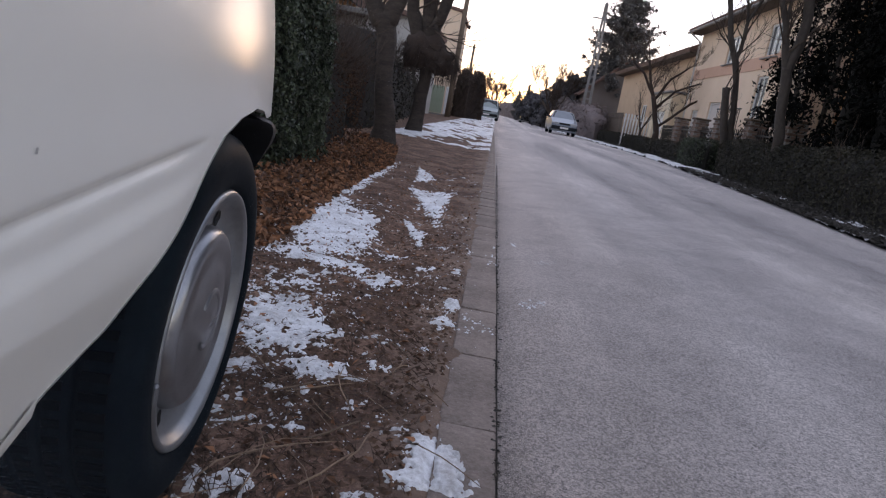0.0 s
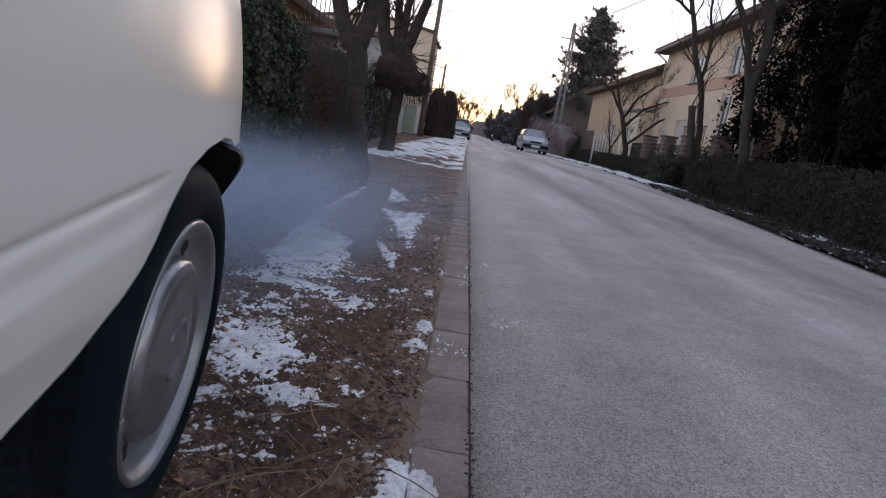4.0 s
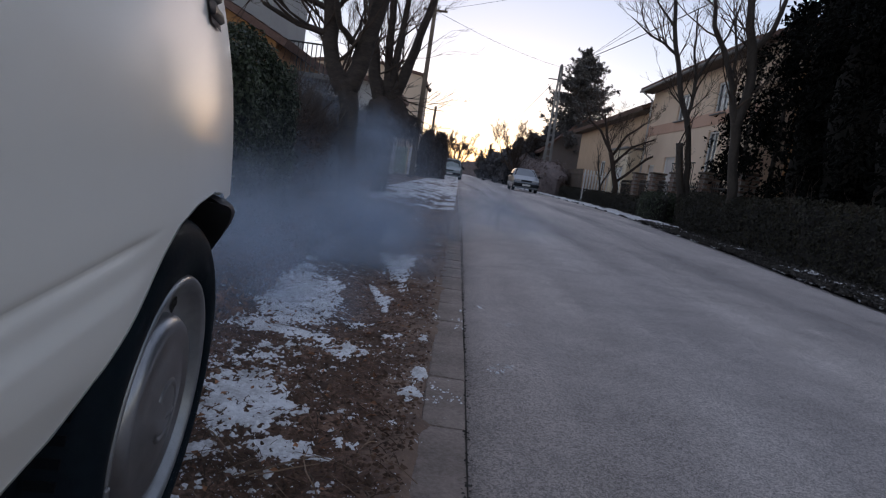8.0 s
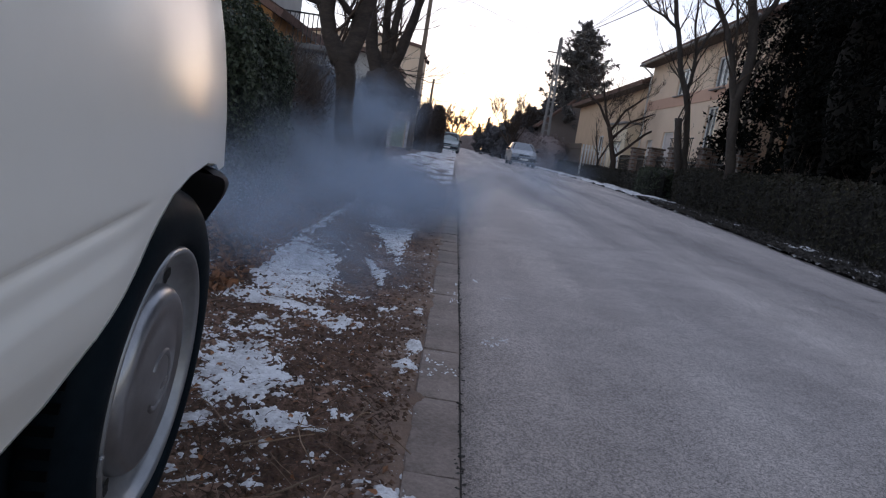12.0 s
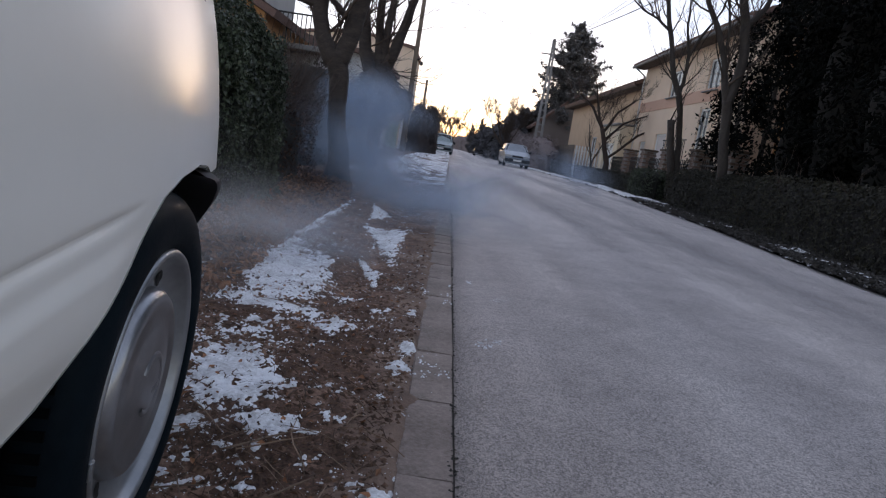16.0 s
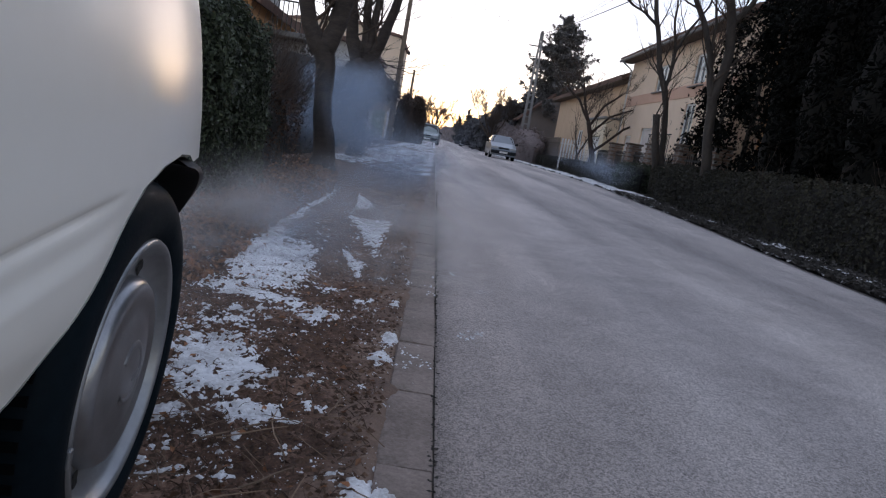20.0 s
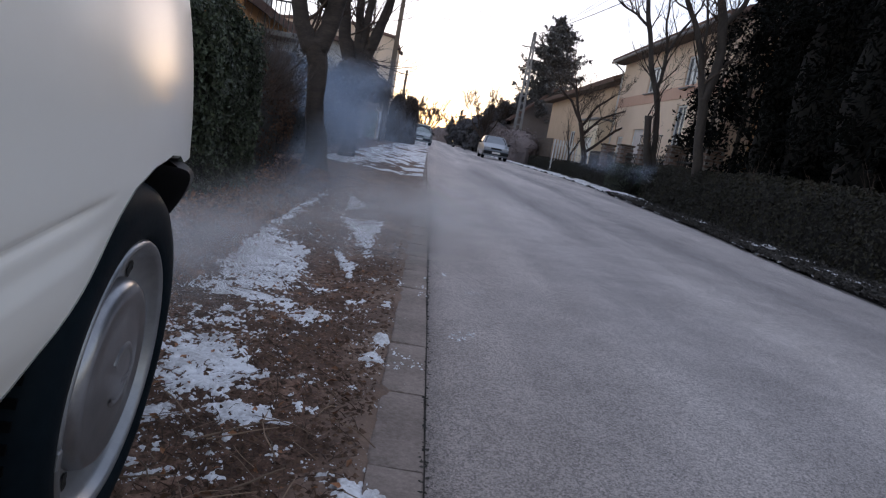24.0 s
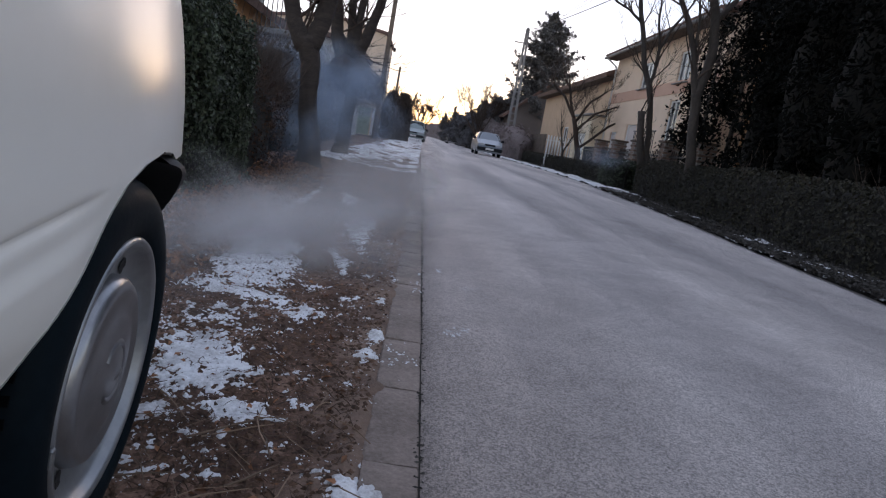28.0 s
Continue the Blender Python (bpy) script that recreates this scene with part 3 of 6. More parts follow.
def near_cover(x, y):
    m = np.zeros_like(x) - 0.92
    for cx, cy, rx, ry, turn, level in NEAR_SNOW:
        a = radians(turn)
        u = ((x - cx) * math.cos(a) + (y - cy) * math.sin(a)) / rx
        v = (-(x - cx) * math.sin(a) + (y - cy) * math.cos(a)) / ry
        d = np.minimum(1.0, np.sqrt(u * u + v * v) / 2.1) ** 1.5
        m = np.maximum(m, level + (-0.74 - level) * d)
    for a, b, c, cut in LUG_SNOW:
        body = inside_corners(x, y, a, b, c)
        lug = np.maximum(0, np.sin((y - 2.2 * x) * 30 + 2 * layered(x, y, 9, 21, 2))) * cut * np.clip((x - a[0]) / (b[0] - a[0]) + 0.05, 0, 1)
        m = np.maximum(m, np.where(body > -0.4, 0.02 + 1.5 * np.minimum(body, 0.4) - lug * 0.8, -0.55))
    m = np.where(x > -0.125, m - 0.35, m)
    dust = np.exp(-((x + 0.62) / 0.34) ** 2) * np.exp(-((y - 1.9) / 1.1) ** 2)
    m = np.maximum(m, dust * 0.18 - 0.78)
    return m + 0.75 * (layered(x, y, 16, 41, 4) - 0.5) + 0.85 * (layered(x, y, 34, 53, 3) - 0.5) + 0.35 * (layered(x, y, 5, 60, 2) - 0.5) + 1.25 * (layered(x, y, 95, 71, 2) - 0.5)


def near_top(x, y):
    base = np.where(x > -0.12, np.maximum(0.003, np.where(x < -0.09, soil_height(x, y), 0.0)), soil_height(x, y))
    return base + np.clip(near_cover(x, y) * 0.03, -0.02, 0.006)


sheet("thin_snow_patches", steps((-1.95, -1.05, 0.02), (-1.05, -0.004, 0.005)), steps((0.85, 2.4, 0.005), (2.4, 4.4, 0.01), (4.4, 7.2, 0.02)), near_top, SNOWY,
      keep=lambda x, y: near_cover(x, y) > -0.12, label="thin broken patches of frozen snow on the soil", category="snow", kind="stuff")


def far_cover(x, y):
    edge = np.minimum(np.minimum((y - 12.1) * 1.2, 1.0), np.minimum((-0.16 - x) * 3, (x + 1.95) * 1.5))
    streak = layered(x * 1.0 + y * 0.25, y * 0.55 - x * 0.3, 2.6, 80, 4) - 0.47
    return np.minimum(edge, -0.22 + 3.6 * streak)


sheet("snowy_verge", steps((-4.7, -0.12, 0.06)), steps((11.8, 25, 0.08), (25, 76, 0.35)), lambda x, y: soil_height(x, y) + np.clip(far_cover(x, y) * 0.04, -0.04, 0.02) + 0.012,
      SNOWY, keep=lambda x, y: far_cover(x, y) > -0.15, label="streaky snow with brown gaps on the wide verge", category="snow", kind="stuff")


def side_cover(x, y):
    u = x - road_right(y)
    strip = 0.75 - np.abs(u - 0.30) * 3.0 + 0.6 * np.clip((y - 16) / 6, -0.5, 0.6)
    return strip + 5.5 * (layered(x, y, 2.2, 90, 4) - 0.55)


def right_strip():
    X, Y = np.meshgrid(steps((-0.05, 0.9, 0.05)), steps((5, 26, 0.06), (26, 60, 0.3)))
    return X, Y


def snow_right():
    X, Y = right_strip()
    W = road_right(Y) + X
    m = side_cover(W, Y)
    g = Geo()
    w = X.shape[1]
    q = [(i * w + k, i * w + k + 1, (i + 1) * w + k + 1, (i + 1) * w + k) for i in range(X.shape[0] - 1) for k in range(w - 1)
         if max(m[i, k], m[i, k + 1], m[i + 1, k], m[i + 1, k + 1]) > -0.15]
    g.v = [tuple(p) for p in np.stack([W, Y, 0.035 + np.clip(m * 0.05, -0.06, 0.03)], -1).reshape(-1, 3).tolist()]
    g.f = q
    return tagged(g.make("snow_strip", SNOWY, smooth=True), "narrow strip of old snow along the hedge foot", "snow", kind="stuff")


snow_right()


def litter():
    """Dead leaves under the ivy and along the far hedge, stalks, crumbs of soil and grit in the kerb joint."""
    r = np.random.RandomState(5)
    edge = lambda y: np.interp(y, [1.8, 2.7, 4.6, 6.8, 8.9, 10], [-1.25, -1.0, -1.10, -1.12, -1.38, -1.6])
    y = r.uniform(2.0, 9.8, 9500)
    x = edge(y) + 0.06 - np.abs(r.normal(0, 0.32, len(y)))
    z = soil_height(x, y) + r.uniform(0.0, 0.05, len(y)) * np.clip((edge(y) - x) / 0.15, 0.1, 1)
    nrm = r.normal(0, 0.75, (len(y), 3)) + (0, 0, 0.9)
    g = Geo()
    leaves_on(g, np.stack([x, y, z + 0.008], 1), nrm, 0.043, r, aspect=0.5, fold=0.25, vary=0.6)
    xs, ys = r.uniform(-1.5, -0.16, 1300), 0.9 + 7 * r.rand(1300) ** 1.6
    leaves_on(g, np.stack([xs, ys, soil_height(xs, ys) + 0.006], 1), r.normal(0, 0.45, (1300, 3)) + (0, 0, 1), 0.024, r, aspect=0.5, fold=0.15)
    tagged(g.make("leaf_litter", LITTER), "rust-brown dead leaves drifted below the hedge", "dead leaves", kind="stuff")
    g = Geo()
    y = 4 + 15 * r.rand(9000) ** 1.2
    x = road_right(y) + np.abs(r.normal(0, 0.38, len(y))) - 0.07
    leaves_on(g, np.stack([x, y, np.full(len(y), 0.035) + r.uniform(0, 0.03, len(y))], 1), r.normal(0, 0.5, (len(y), 3)) + (0, 0, 1), 0.06, r, aspect=0.6, fold=0.2)
    tagged(g.make("leaf_litter", GRIT), "dark rotting leaves along the road edge", "dead leaves", kind="stuff")
    g = Geo()
    for _ in range(55):
        px, py = r.uniform(-1.05, -0.17), 0.9 + abs(r.normal(0, 0.75))
        a, length = r.uniform(0, math.pi), r.uniform(0.04, 0.26)
        z = float(soil_height(np.array(px), np.array(py))) + 0.008
        bend = r.normal(0, 0.12)
        pts = []
        for k in range(4):
            s = (k / 3 - 0.5) * length
            pts.append((px + math.cos(a + bend * k) * s, py + math.sin(a + bend * k) * s, z + 0.006 * math.sin(k * 1.1) + r.uniform(0, 0.006)))
        w = r.uniform(0.0007, 0.0019)
        g.tube(pts, [w, w, w * 0.9, w * 0.5], 4)
    for (ax, ay), (bx, by), w in (((-0.50, 1.36), (-0.36, 1.50), 0.0028), ((-0.47, 1.37), (-0.33, 1.47), 0.0018), ((-0.37, 1.19), (-0.28, 1.30), 0.0026), ((-0.28, 1.13), (-0.25, 1.27), 0.0016),
                                 ((-0.36, 1.43), (-0.30, 1.30), 0.0016), ((-0.60, 1.16), (-0.47, 1.22), 0.002), ((-0.56, 1.24), (-0.50, 1.16), 0.0016), ((-0.155, 1.215), (-0.02, 1.12), 0.0013),
                                 ((-0.25, 1.69), (-0.245, 1.60), 0.003), ((-0.66, 1.60), (-0.52, 1.44), 0.0022), ((-0.34, 1.02), (-0.27, 1.16), 0.002)):
        za = float(soil_height(np.array(ax), np.array(ay))) + 0.014
        zb = float(soil_height(np.array(bx), np.array(by))) + 0.014 if bx < -0.12 else 0.012
        pts = [(ax + (bx - ax) * u + 0.006 * math.sin(u * 5), ay + (by - ay) * u, za + (zb - za) * u + 0.004 * math.sin(u * 3)) for u in (0, 0.3, 0.6, 1)]
        g.tube(pts, [w, w, w * 0.9, w * 0.6], 5)
    tagged(g.make("dry_stalks", STALK), "broken dry stalks and twigs lying on the soil", "twigs", kind="stuff")
    for name, mat, count, place, size, label in (
            ("soil_crumbs", CRUMB, 8500, lambda: (r.uniform(-1.3, -0.135), 0.85 + abs(r.normal(0, 1.6))), (0.002, 0.010), "small crumbs of frozen soil"),
            ("grit", GRIT, 800, lambda: (r.normal(0.004, 0.006), r.uniform(0.8, 9)), (0.001, 0.006), "dark grit in the joint beside the kerb")):
        g = Geo()
        spots = np.array([place() for _ in range(count)])
        heights = np.where(spots[:, 0] < -0.14, soil_height(spots[:, 0], spots[:, 1]), -0.002)
        for (px, py), z in zip(spots.tolist(), heights.tolist()):
            if px < -0.14 and py > 6:
                continue
            s = r.uniform(*size)
            o = [(px + r.normal(0, 0.25) * s + s * a, py + s * b + r.normal(0, 0.25) * s, z + s * c * r.uniform(0.5, 1.0)) for a, b, c in
                 ((1, 0, 0), (0, 1, 0), (-1, 0, 0), (0, -1, 0), (0, 0, 1))]
            g.add(o, [(0, 1, 4), (1, 2, 4), (2, 3, 4), (3, 0, 4)])
        tagged(g.make(name, mat), label, "debris", kind="stuff")
    g = Geo()
    X, Y = r.uniform(-1.25, -0.16, 2400), 0.85 + np.abs(r.normal(0, 1.1, 2400))
    bare = (Y < 5) & (near_cover(X, Y) < -0.15)
    for px, py, z in np.stack([X, Y, soil_height(X, Y)], 1)[bare]:
        a, length = r.uniform(0, math.pi), r.uniform(0.012, 0.05)
        dx, dy, w = math.cos(a) * length / 2, math.sin(a) * length / 2, r.uniform(0.0006, 0.0016)
        up = r.uniform(0.002, 0.016)
        g.tube([(px - dx, py - dy, z), (px, py, z + up * 0.7), (px + dx, py + dy, z + up)], [w, w, w * 0.5], 3, False)
    X, Y = r.uniform(-1.0, -0.2, 1900), 0.82 + np.abs(r.normal(0, 0.42, 1900))
    clump = layered(X, Y, 6.0, 77, 3)
    for px, py, z, c in np.stack([X, Y, soil_height(X, Y), clump], 1)[(clump > 0.46) & (Y < 2.3) & (X < -0.3)]:
        a, length = r.uniform(0, math.pi) * 0.8 + 0.3, r.uniform(0.02, 0.075)
        dx, dy, w = math.cos(a) * length / 2, math.sin(a) * length / 2, r.uniform(0.0005, 0.0013)
        up = r.uniform(0.004, 0.028)
        g.tube([(px - dx, py - dy, z), (px - dx * 0.3, py - dy * 0.3, z + up * 0.8), (px + dx * 0.4, py + dy * 0.4, z + up), (px + dx, py + dy, z + up * 0.6)], [w, w, w, w * 0.4], 3, False)
    tagged(g.make("dry_grass", STRAW), "short frozen brown grass trodden into the soil", "grass", kind="stuff")
    g = Geo()
    X, Y = r.uniform(-1.3, -0.13, 40000), r.uniform(0.9, 4.2, 40000)
    cover = near_cover(X, Y)
    ground_z = np.where(X < -0.14, soil_height(X, Y), 0.0)
    for px, py, z in np.stack([X, Y, ground_z], 1)[(cover > -0.38) & (cover < 0.0) & (r.rand(40000) < 0.4)]:
        s = r.uniform(0.0008, 0.003)
        g.add([(px + s, py + s * 0.2, z), (px - s * 0.2, py + s, z), (px - s, py - s * 0.1, z), (px + s * 0.3, py - s, z), (px, py, z + s * 0.8)], [(0, 1, 4), (1, 2, 4), (2, 3, 4), (3, 0, 4)])
    tagged(g.make("snow_grains", SNOWY), "scattered grains of frozen snow on the soil", "snow", kind="stuff")
    g = Geo()
    for cx, cy in ((0.25, 3.26), (0.28, 3.30), (0.135, 2.44), (0.165, 2.50), (0.1, 2.46), (0.22, 3.22), (-0.06, 2.1), (-0.1, 2.15), (-0.03, 2.05), (0.10, 3.6), (-0.02, 3.05), (-0.015, 3.2), (-0.09, 2.02)):
        for _ in range(9):
            px, py, s = cx + r.normal(0, 0.012), cy + r.normal(0, 0.018), r.uniform(0.002, 0.008)
            g.add([(px + s, py, 0.0), (px, py + s * 1.5, 0.0), (px - s, py, 0.0), (px, py - s * 1.4, 0.0), (px, py, 0.005)], [(0, 1, 4), (1, 2, 4), (2, 3, 4), (3, 0, 4)])
    tagged(g.make("snow_crumbs", SNOWY), "small crumbs of snow on asphalt and kerb", "snow", kind="stuff")


litter()


# ---- the off-white car beside the camera ----
CAR = Matrix(((0.99483, -0.08716, 0.05214, -0.5015), (0.08704, 0.99619, 0.00456, 0.9751), (-0.05234, 0.0, 0.99863, 0.2957), (0, 0, 0, 1)))
CORNER, CURVE_FROM, HALF = 0.30, -0.335, 0.80
SOFT, TURN = 4.0, radians(10)  # the flank first turns in softly
SPOT = (-0.547, 0.307)
ARCH_Y = [-0.53, -0.514, -0.487, -0.392, -0.328, -0.269, -0.216, -0.157, -0.106, -0.013, 0.118, 0.207, 0.26]
ARCH_Z = [0.072, 0.08, 0.098, 0.125, 0.164, 0.197, 0.227, 0.268, 0.295, 0.314, 0.323, 0.316, 0.3]


def ease(a, b, x):
    t = min(1, max(0, (x - a) / (b - a)))
    return t * t * (3 - 2 * t)


def tail_curve(a):
    """The plan of the rear corner at the angle a: soft at first, then tighter."""
    b = min(a, TURN)
    x, y = 0.02 - SOFT * (1 - math.cos(b)), CURVE_FROM + SOFT * math.sin(b)
    if a > TURN:
        x, y = x - CORNER * (math.cos(TURN) - math.cos(a)), y + CORNER * (math.sin(a) - math.sin(TURN))
    return x, y


def flank_x(y):
    """The flank's place across the car at y, before the tight corner."""
    return 0.02 - max(0.0, y - CURVE_FROM) ** 2 / (2 * SOFT)


def car_outline():
    """Half of the body's plan from the nose to the middle of the tail: (x, y), the near flank at x = 0.02."""
    pts = [(-HALF + 0.02, -3.2), (-0.45, -3.17), (-0.2, -3.08), (-0.06, -2.9)]
    pts += [(0.02, y) for y in np.arange(-2.7, -0.65, 0.05)]
    pts += [(0.02, y) for y in np.arange(-0.64, CURVE_FROM - 0.01, 0.02)]
    for a in list(np.arange(0, 10.1, 0.25)) + list(np.arange(11, 50.1, 3)):
        pts.append(tail_curve(radians(a)))
    return pts + [(-0.22, 0.645), (-0.36, 0.70), (-0.5, 0.73), (-0.64, 0.742), (-HALF + 0.02, 0.745)]


def car_inset(z, y):
    """How far the flank stands in from its widest line at the height z above the hub."""
    spread = np.array([-0.08, -0.05, -0.02, 0.02, 0.05, 0.08]) * ease(0.28, 0.42, z) * ease(1.14, 1.0, z)
    d = float(np.mean(np.interp(z + spread, [-0.1, 0.02, 0.10, 0.17, 0.30, 0.45, 0.62, 0.74, 0.80, 1.05, 1.12, 1.145], [0.06, 0.03, 0.010, 0.0, 0.0, 0.012, 0.045, 0.085, 0.115, 0.27, 0.40, HALF])))
    k = ease(-0.17, -0.30, y)
    zg = 0.254 + 0.0935 * (y + 0.575)
    d += k * (0.006 * math.exp(-((z - zg) / 0.006) ** 2) - 0.0065 * ease(zg - 0.026, zg - 0.050, z) * ease(zg - 0.16, zg - 0.07, z))
    return d


def car_bottom(y):
    if -0.53 <= y <= ARCH_Y[-1]:
        return float(np.interp(y, ARCH_Y, ARCH_Z))
    if y > ARCH_Y[-1]:
        return ARCH_Z[-1]
    if abs(y + 2.38) < 0.31:
        return max(-0.07, math.sqrt(0.31 ** 2 - (y + 2.38) ** 2))
    return float(np.interp(y, [-0.85, -0.53], [-0.07, 0.066])) if y > -2.1 else -0.05


def car_point(x, y, z, out=0.0):
    """A point of the body surface: the plan's point drawn in towards the car's middle line."""
    mid = Vector((-HALF + 0.02, min(max(y, -2.4), -0.35)))
    way = mid - Vector((x, y))
    d = (car_inset(z, y) - out) / HALF
    p = Vector((x, y)) + way * d
    if z > 0.74:
        p.y += ease(0.74, 1.12, z) * (0.12 if y < -2.5 else 0)
    return p.x, p.y, z


def near_car():
    body_label = "off-white hatchback parked on the verge, seen along its rear flank"
    car = holder("car", CAR, body_label, "car")
    outline = car_outline()
    full = outline + [(-2 * HALF + 0.04 - x, y) for x, y in reversed(outline[:-1])]
    g = Geo()
    cols = []
    for n, (x, y) in enumerate(full):
        zb = car_bottom(y)
        zg = 0.254 + 0.0935 * (y + 0.575)
        za = max(zb + 0.002, zg - 0.095)
        zc = max(za + 0.004, zg + 0.02)
        zs = list(np.linspace(zb, za, 7)[:-1]) + list(np.linspace(za, zc, 36)[:-1]) + list(np.linspace(zc, 0.50, 14)) + list(np.arange(0.52, 0.80, 0.02)) + [0.80, 0.84, 0.87, 0.90, 0.94, 0.97, 1.0, 1.05, 1.09, 1.12, 1.138, 1.145]
        near = x > -HALF + 0.02
        col = []
        for z in zs:
            px, py, pz = car_point(x, y, z) if near or abs(x + HALF - 0.02) < 1e-6 else car_point(-2 * HALF + 0.04 - x, y, z)
            col.append((px if near or abs(x + HALF - 0.02) < 1e-6 else -2 * HALF + 0.04 - px, py, pz))
        cols.append(col)
    cols.append(cols[0])
    g.grid(cols)
    g.make("body", PAINT, car, smooth=True)
    # folded lip of the wheel arch and the dark liner behind it
    g = Geo()
    last = len(ARCH_Y) - 1
    lip = [car_point(flank_x(y), y, z) for y, z in zip(np.interp(np.linspace(0, last - 1, 49), range(last + 1), ARCH_Y), np.interp(np.linspace(0, last - 1, 49), range(last + 1), ARCH_Z))]
    g.grid([[(x + 0.0015, y, z) for x, y, z in lip], [(x - 0.004, y + 0.001, z - 0.005) for x, y, z in lip], [(x - 0.022, y, z - 0.003) for x, y, z in lip]])
    g.make("arch_lip", PAINT, car, smooth=True)
    g = Geo()
    path = lip + [(lip[-1][0] - 0.02, 0.14, 0.30), (lip[-1][0] - 0.05, 0.24, 0.24), (lip[-1][0] - 0.08, 0.31, 0.13), (lip[-1][0] - 0.10, 0.345, 0.0), (lip[-1][0] - 0.10, 0.34, -0.1)]
    path = [(lip[0][0], -0.47, -0.05)] + path
    g.grid([[(x - 0.018, y, z + 0.004) for x, y, z in path], [(x - 0.42, y, z + 0.03) for x, y, z in path]])
    g.make("wheel_arch_liner", BLACK, car, smooth=True)
    g = Geo()
    g.box((-HALF + 0.02, -1.75, 0.02), (1.50, 2.50, 0.10), 0.03)
    g.box((-HALF - 0.02, 0.0, 0.10), (0.72, 1.1, 0.16), 0.03)
    g.make("underbody", BLACK, car)
    g = Geo()
    g.grid([[car_point(0.02, y, car_bottom(y) + dz, out) for y in np.arange(-1.9, -0.47, 0.04)] for dz, out in ((0.012, 0.003), (-0.006, 0.004), (-0.022, -0.004), (-0.03, -0.03))])
    g.make("sill", PAINT, car, smooth=True)
    # wrap-round rear bumper
    g = Geo()
    rows = []
    prof = [(0.306, -0.03), (0.305, 0.0), (0.296, 0.024), (0.272, 0.038), (0.24, 0.041), (0.205, 0.035), (0.165, 0.018), (0.10, -0.02), (0.06, -0.06)]
    depths = np.linspace(0, len(prof) - 1, 33)
    soft = lambda k: sum(np.interp(np.clip(depths + o, 0, len(prof) - 1), range(len(prof)), [p[k] for p in prof]) for o in (-0.5, 0.0, 0.5)) / 3
    for z, out in zip(soft(0), soft(1)):
        front = math.sqrt(max(0.0, 0.318 ** 2 - z * z))
        a0 = math.asin(min(0.9, (max(front, 0.055) + 0.02) / 0.5))
        curve = [(0.02 - 0.5 * (1 - math.cos(a)), -0.02 + 0.5 * math.sin(a)) for a in np.linspace(a0, radians(72), 26)]
        ring = curve + [(-0.45, 0.49), (-0.62, 0.505), (-0.78, 0.51), (-0.94, 0.505), (-1.11, 0.49)] + [(-1.56 - x, y) for x, y in reversed(curve)]
        row = []
        for k, (x, y) in enumerate(ring):
            d = (Vector((x, y)) - Vector((-0.78, -0.05))).normalized()
            shade = ease(-2, 5, k) * 0.8 + 0.2
            row.append((x + d.x * out * shade + 0.006, y + d.y * out + 0.03, z))
        rows.append(row)
    rows.append([(p[0] * 0.9 - 0.08, p[1] - 0.12, p[2] + 0.02) for p in rows[-1]])
    g.grid(rows, flip=True)
    g.grid([[r[0] for r in rows], [(r[0][0] - 0.10, r[0][1] + 0.02, r[0][2]) for r in rows]])
    g.make("rear_bumper", PLASTIC, car, smooth=True, label="dark grey plastic rear bumper")
    # quarter glass with its vent, tail lamp, far side glass and rear window
    def skin(y0, y1, z0, z1, out, slant=0.0, ny=10, nz=8):
        rows = []
        for i in range(nz + 1):
            z = z0 + (z1 - z0) * i / nz
            row = []
            for k in range(ny + 1):
                y = y0 + (y1 - y0) * k / ny + slant * (z - z0)
                if y > CURVE_FROM:
                    s = y - CURVE_FROM
                    a = min(1.25, s / SOFT if s < SOFT * TURN else TURN + (s - SOFT * TURN) / CORNER)
                    row.append(car_point(*tail_curve(a), z, out))
                else:
                    row.append(car_point(0.02, y, z, out))
            rows.append(row)
        return rows
    for name, mat, spans in (("side_window", GLASS, ((-1.05, -0.18, 0.79, 1.03, -0.25), (-2.05, -1.12, 0.79, 1.03, 0.0))), ("tail_lamp", LAMPRED, ((0.52, 0.64, 0.44, 0.86, -0.12),))):
        for y0, y1, z0, z1, slant in spans:
            g = Geo()
            outer = skin(y0, y1, z0, z1, 0.008, slant)
            g.grid(outer, flip=True)
            inner = skin(y0, y1, z0, z1, -0.004, slant)
            for a, b in ((outer[0], inner[0]), (outer[-1], inner[-1]), ([r[0] for r in outer], [r[0] for r in inner]), ([r[-1] for r in outer], [r[-1] for r in inner])):
                g.grid([a, b])
            g.make(name, mat, car, smooth=True)
    vent = Geo()
    vent.grid(skin(0.07, 0.17, 0.575, 0.76, 0.004, -0.1), flip=True)
    plate = vent.make("air_vent", PLASTIC, car, smooth=True, label="black slatted air vent behind the side window")
    for k in range(6):
        z = 0.59 + k * 0.03
        g = Geo()
        top, low = skin(0.075, 0.165, z, z + 0.012, 0.011, -0.1, 6, 1), skin(0.075, 0.165, z - 0.006, z + 0.006, 0.003, -0.1, 6, 1)
        g.grid([top[1], top[0], low[0]], flip=False)
        g.make("slat", BLACKMETAL, plate, smooth=True)
    g = Geo()
    sx, sy, sz = car_point(flank_x(SPOT[0]), SPOT[0], SPOT[1], 0.0015)
    g.add([(sx, sy - 0.002, sz - 0.002), (sx, sy + 0.0015, sz - 0.0025), (sx, sy + 0.002, sz + 0.002), (sx, sy - 0.001, sz + 0.0025), (sx + 0.0008, sy, sz)], [(0, 1, 4), (1, 2, 4), (2, 3, 4), (3, 0, 4)])
    g.make("paint_chip", GREYWALL, car)
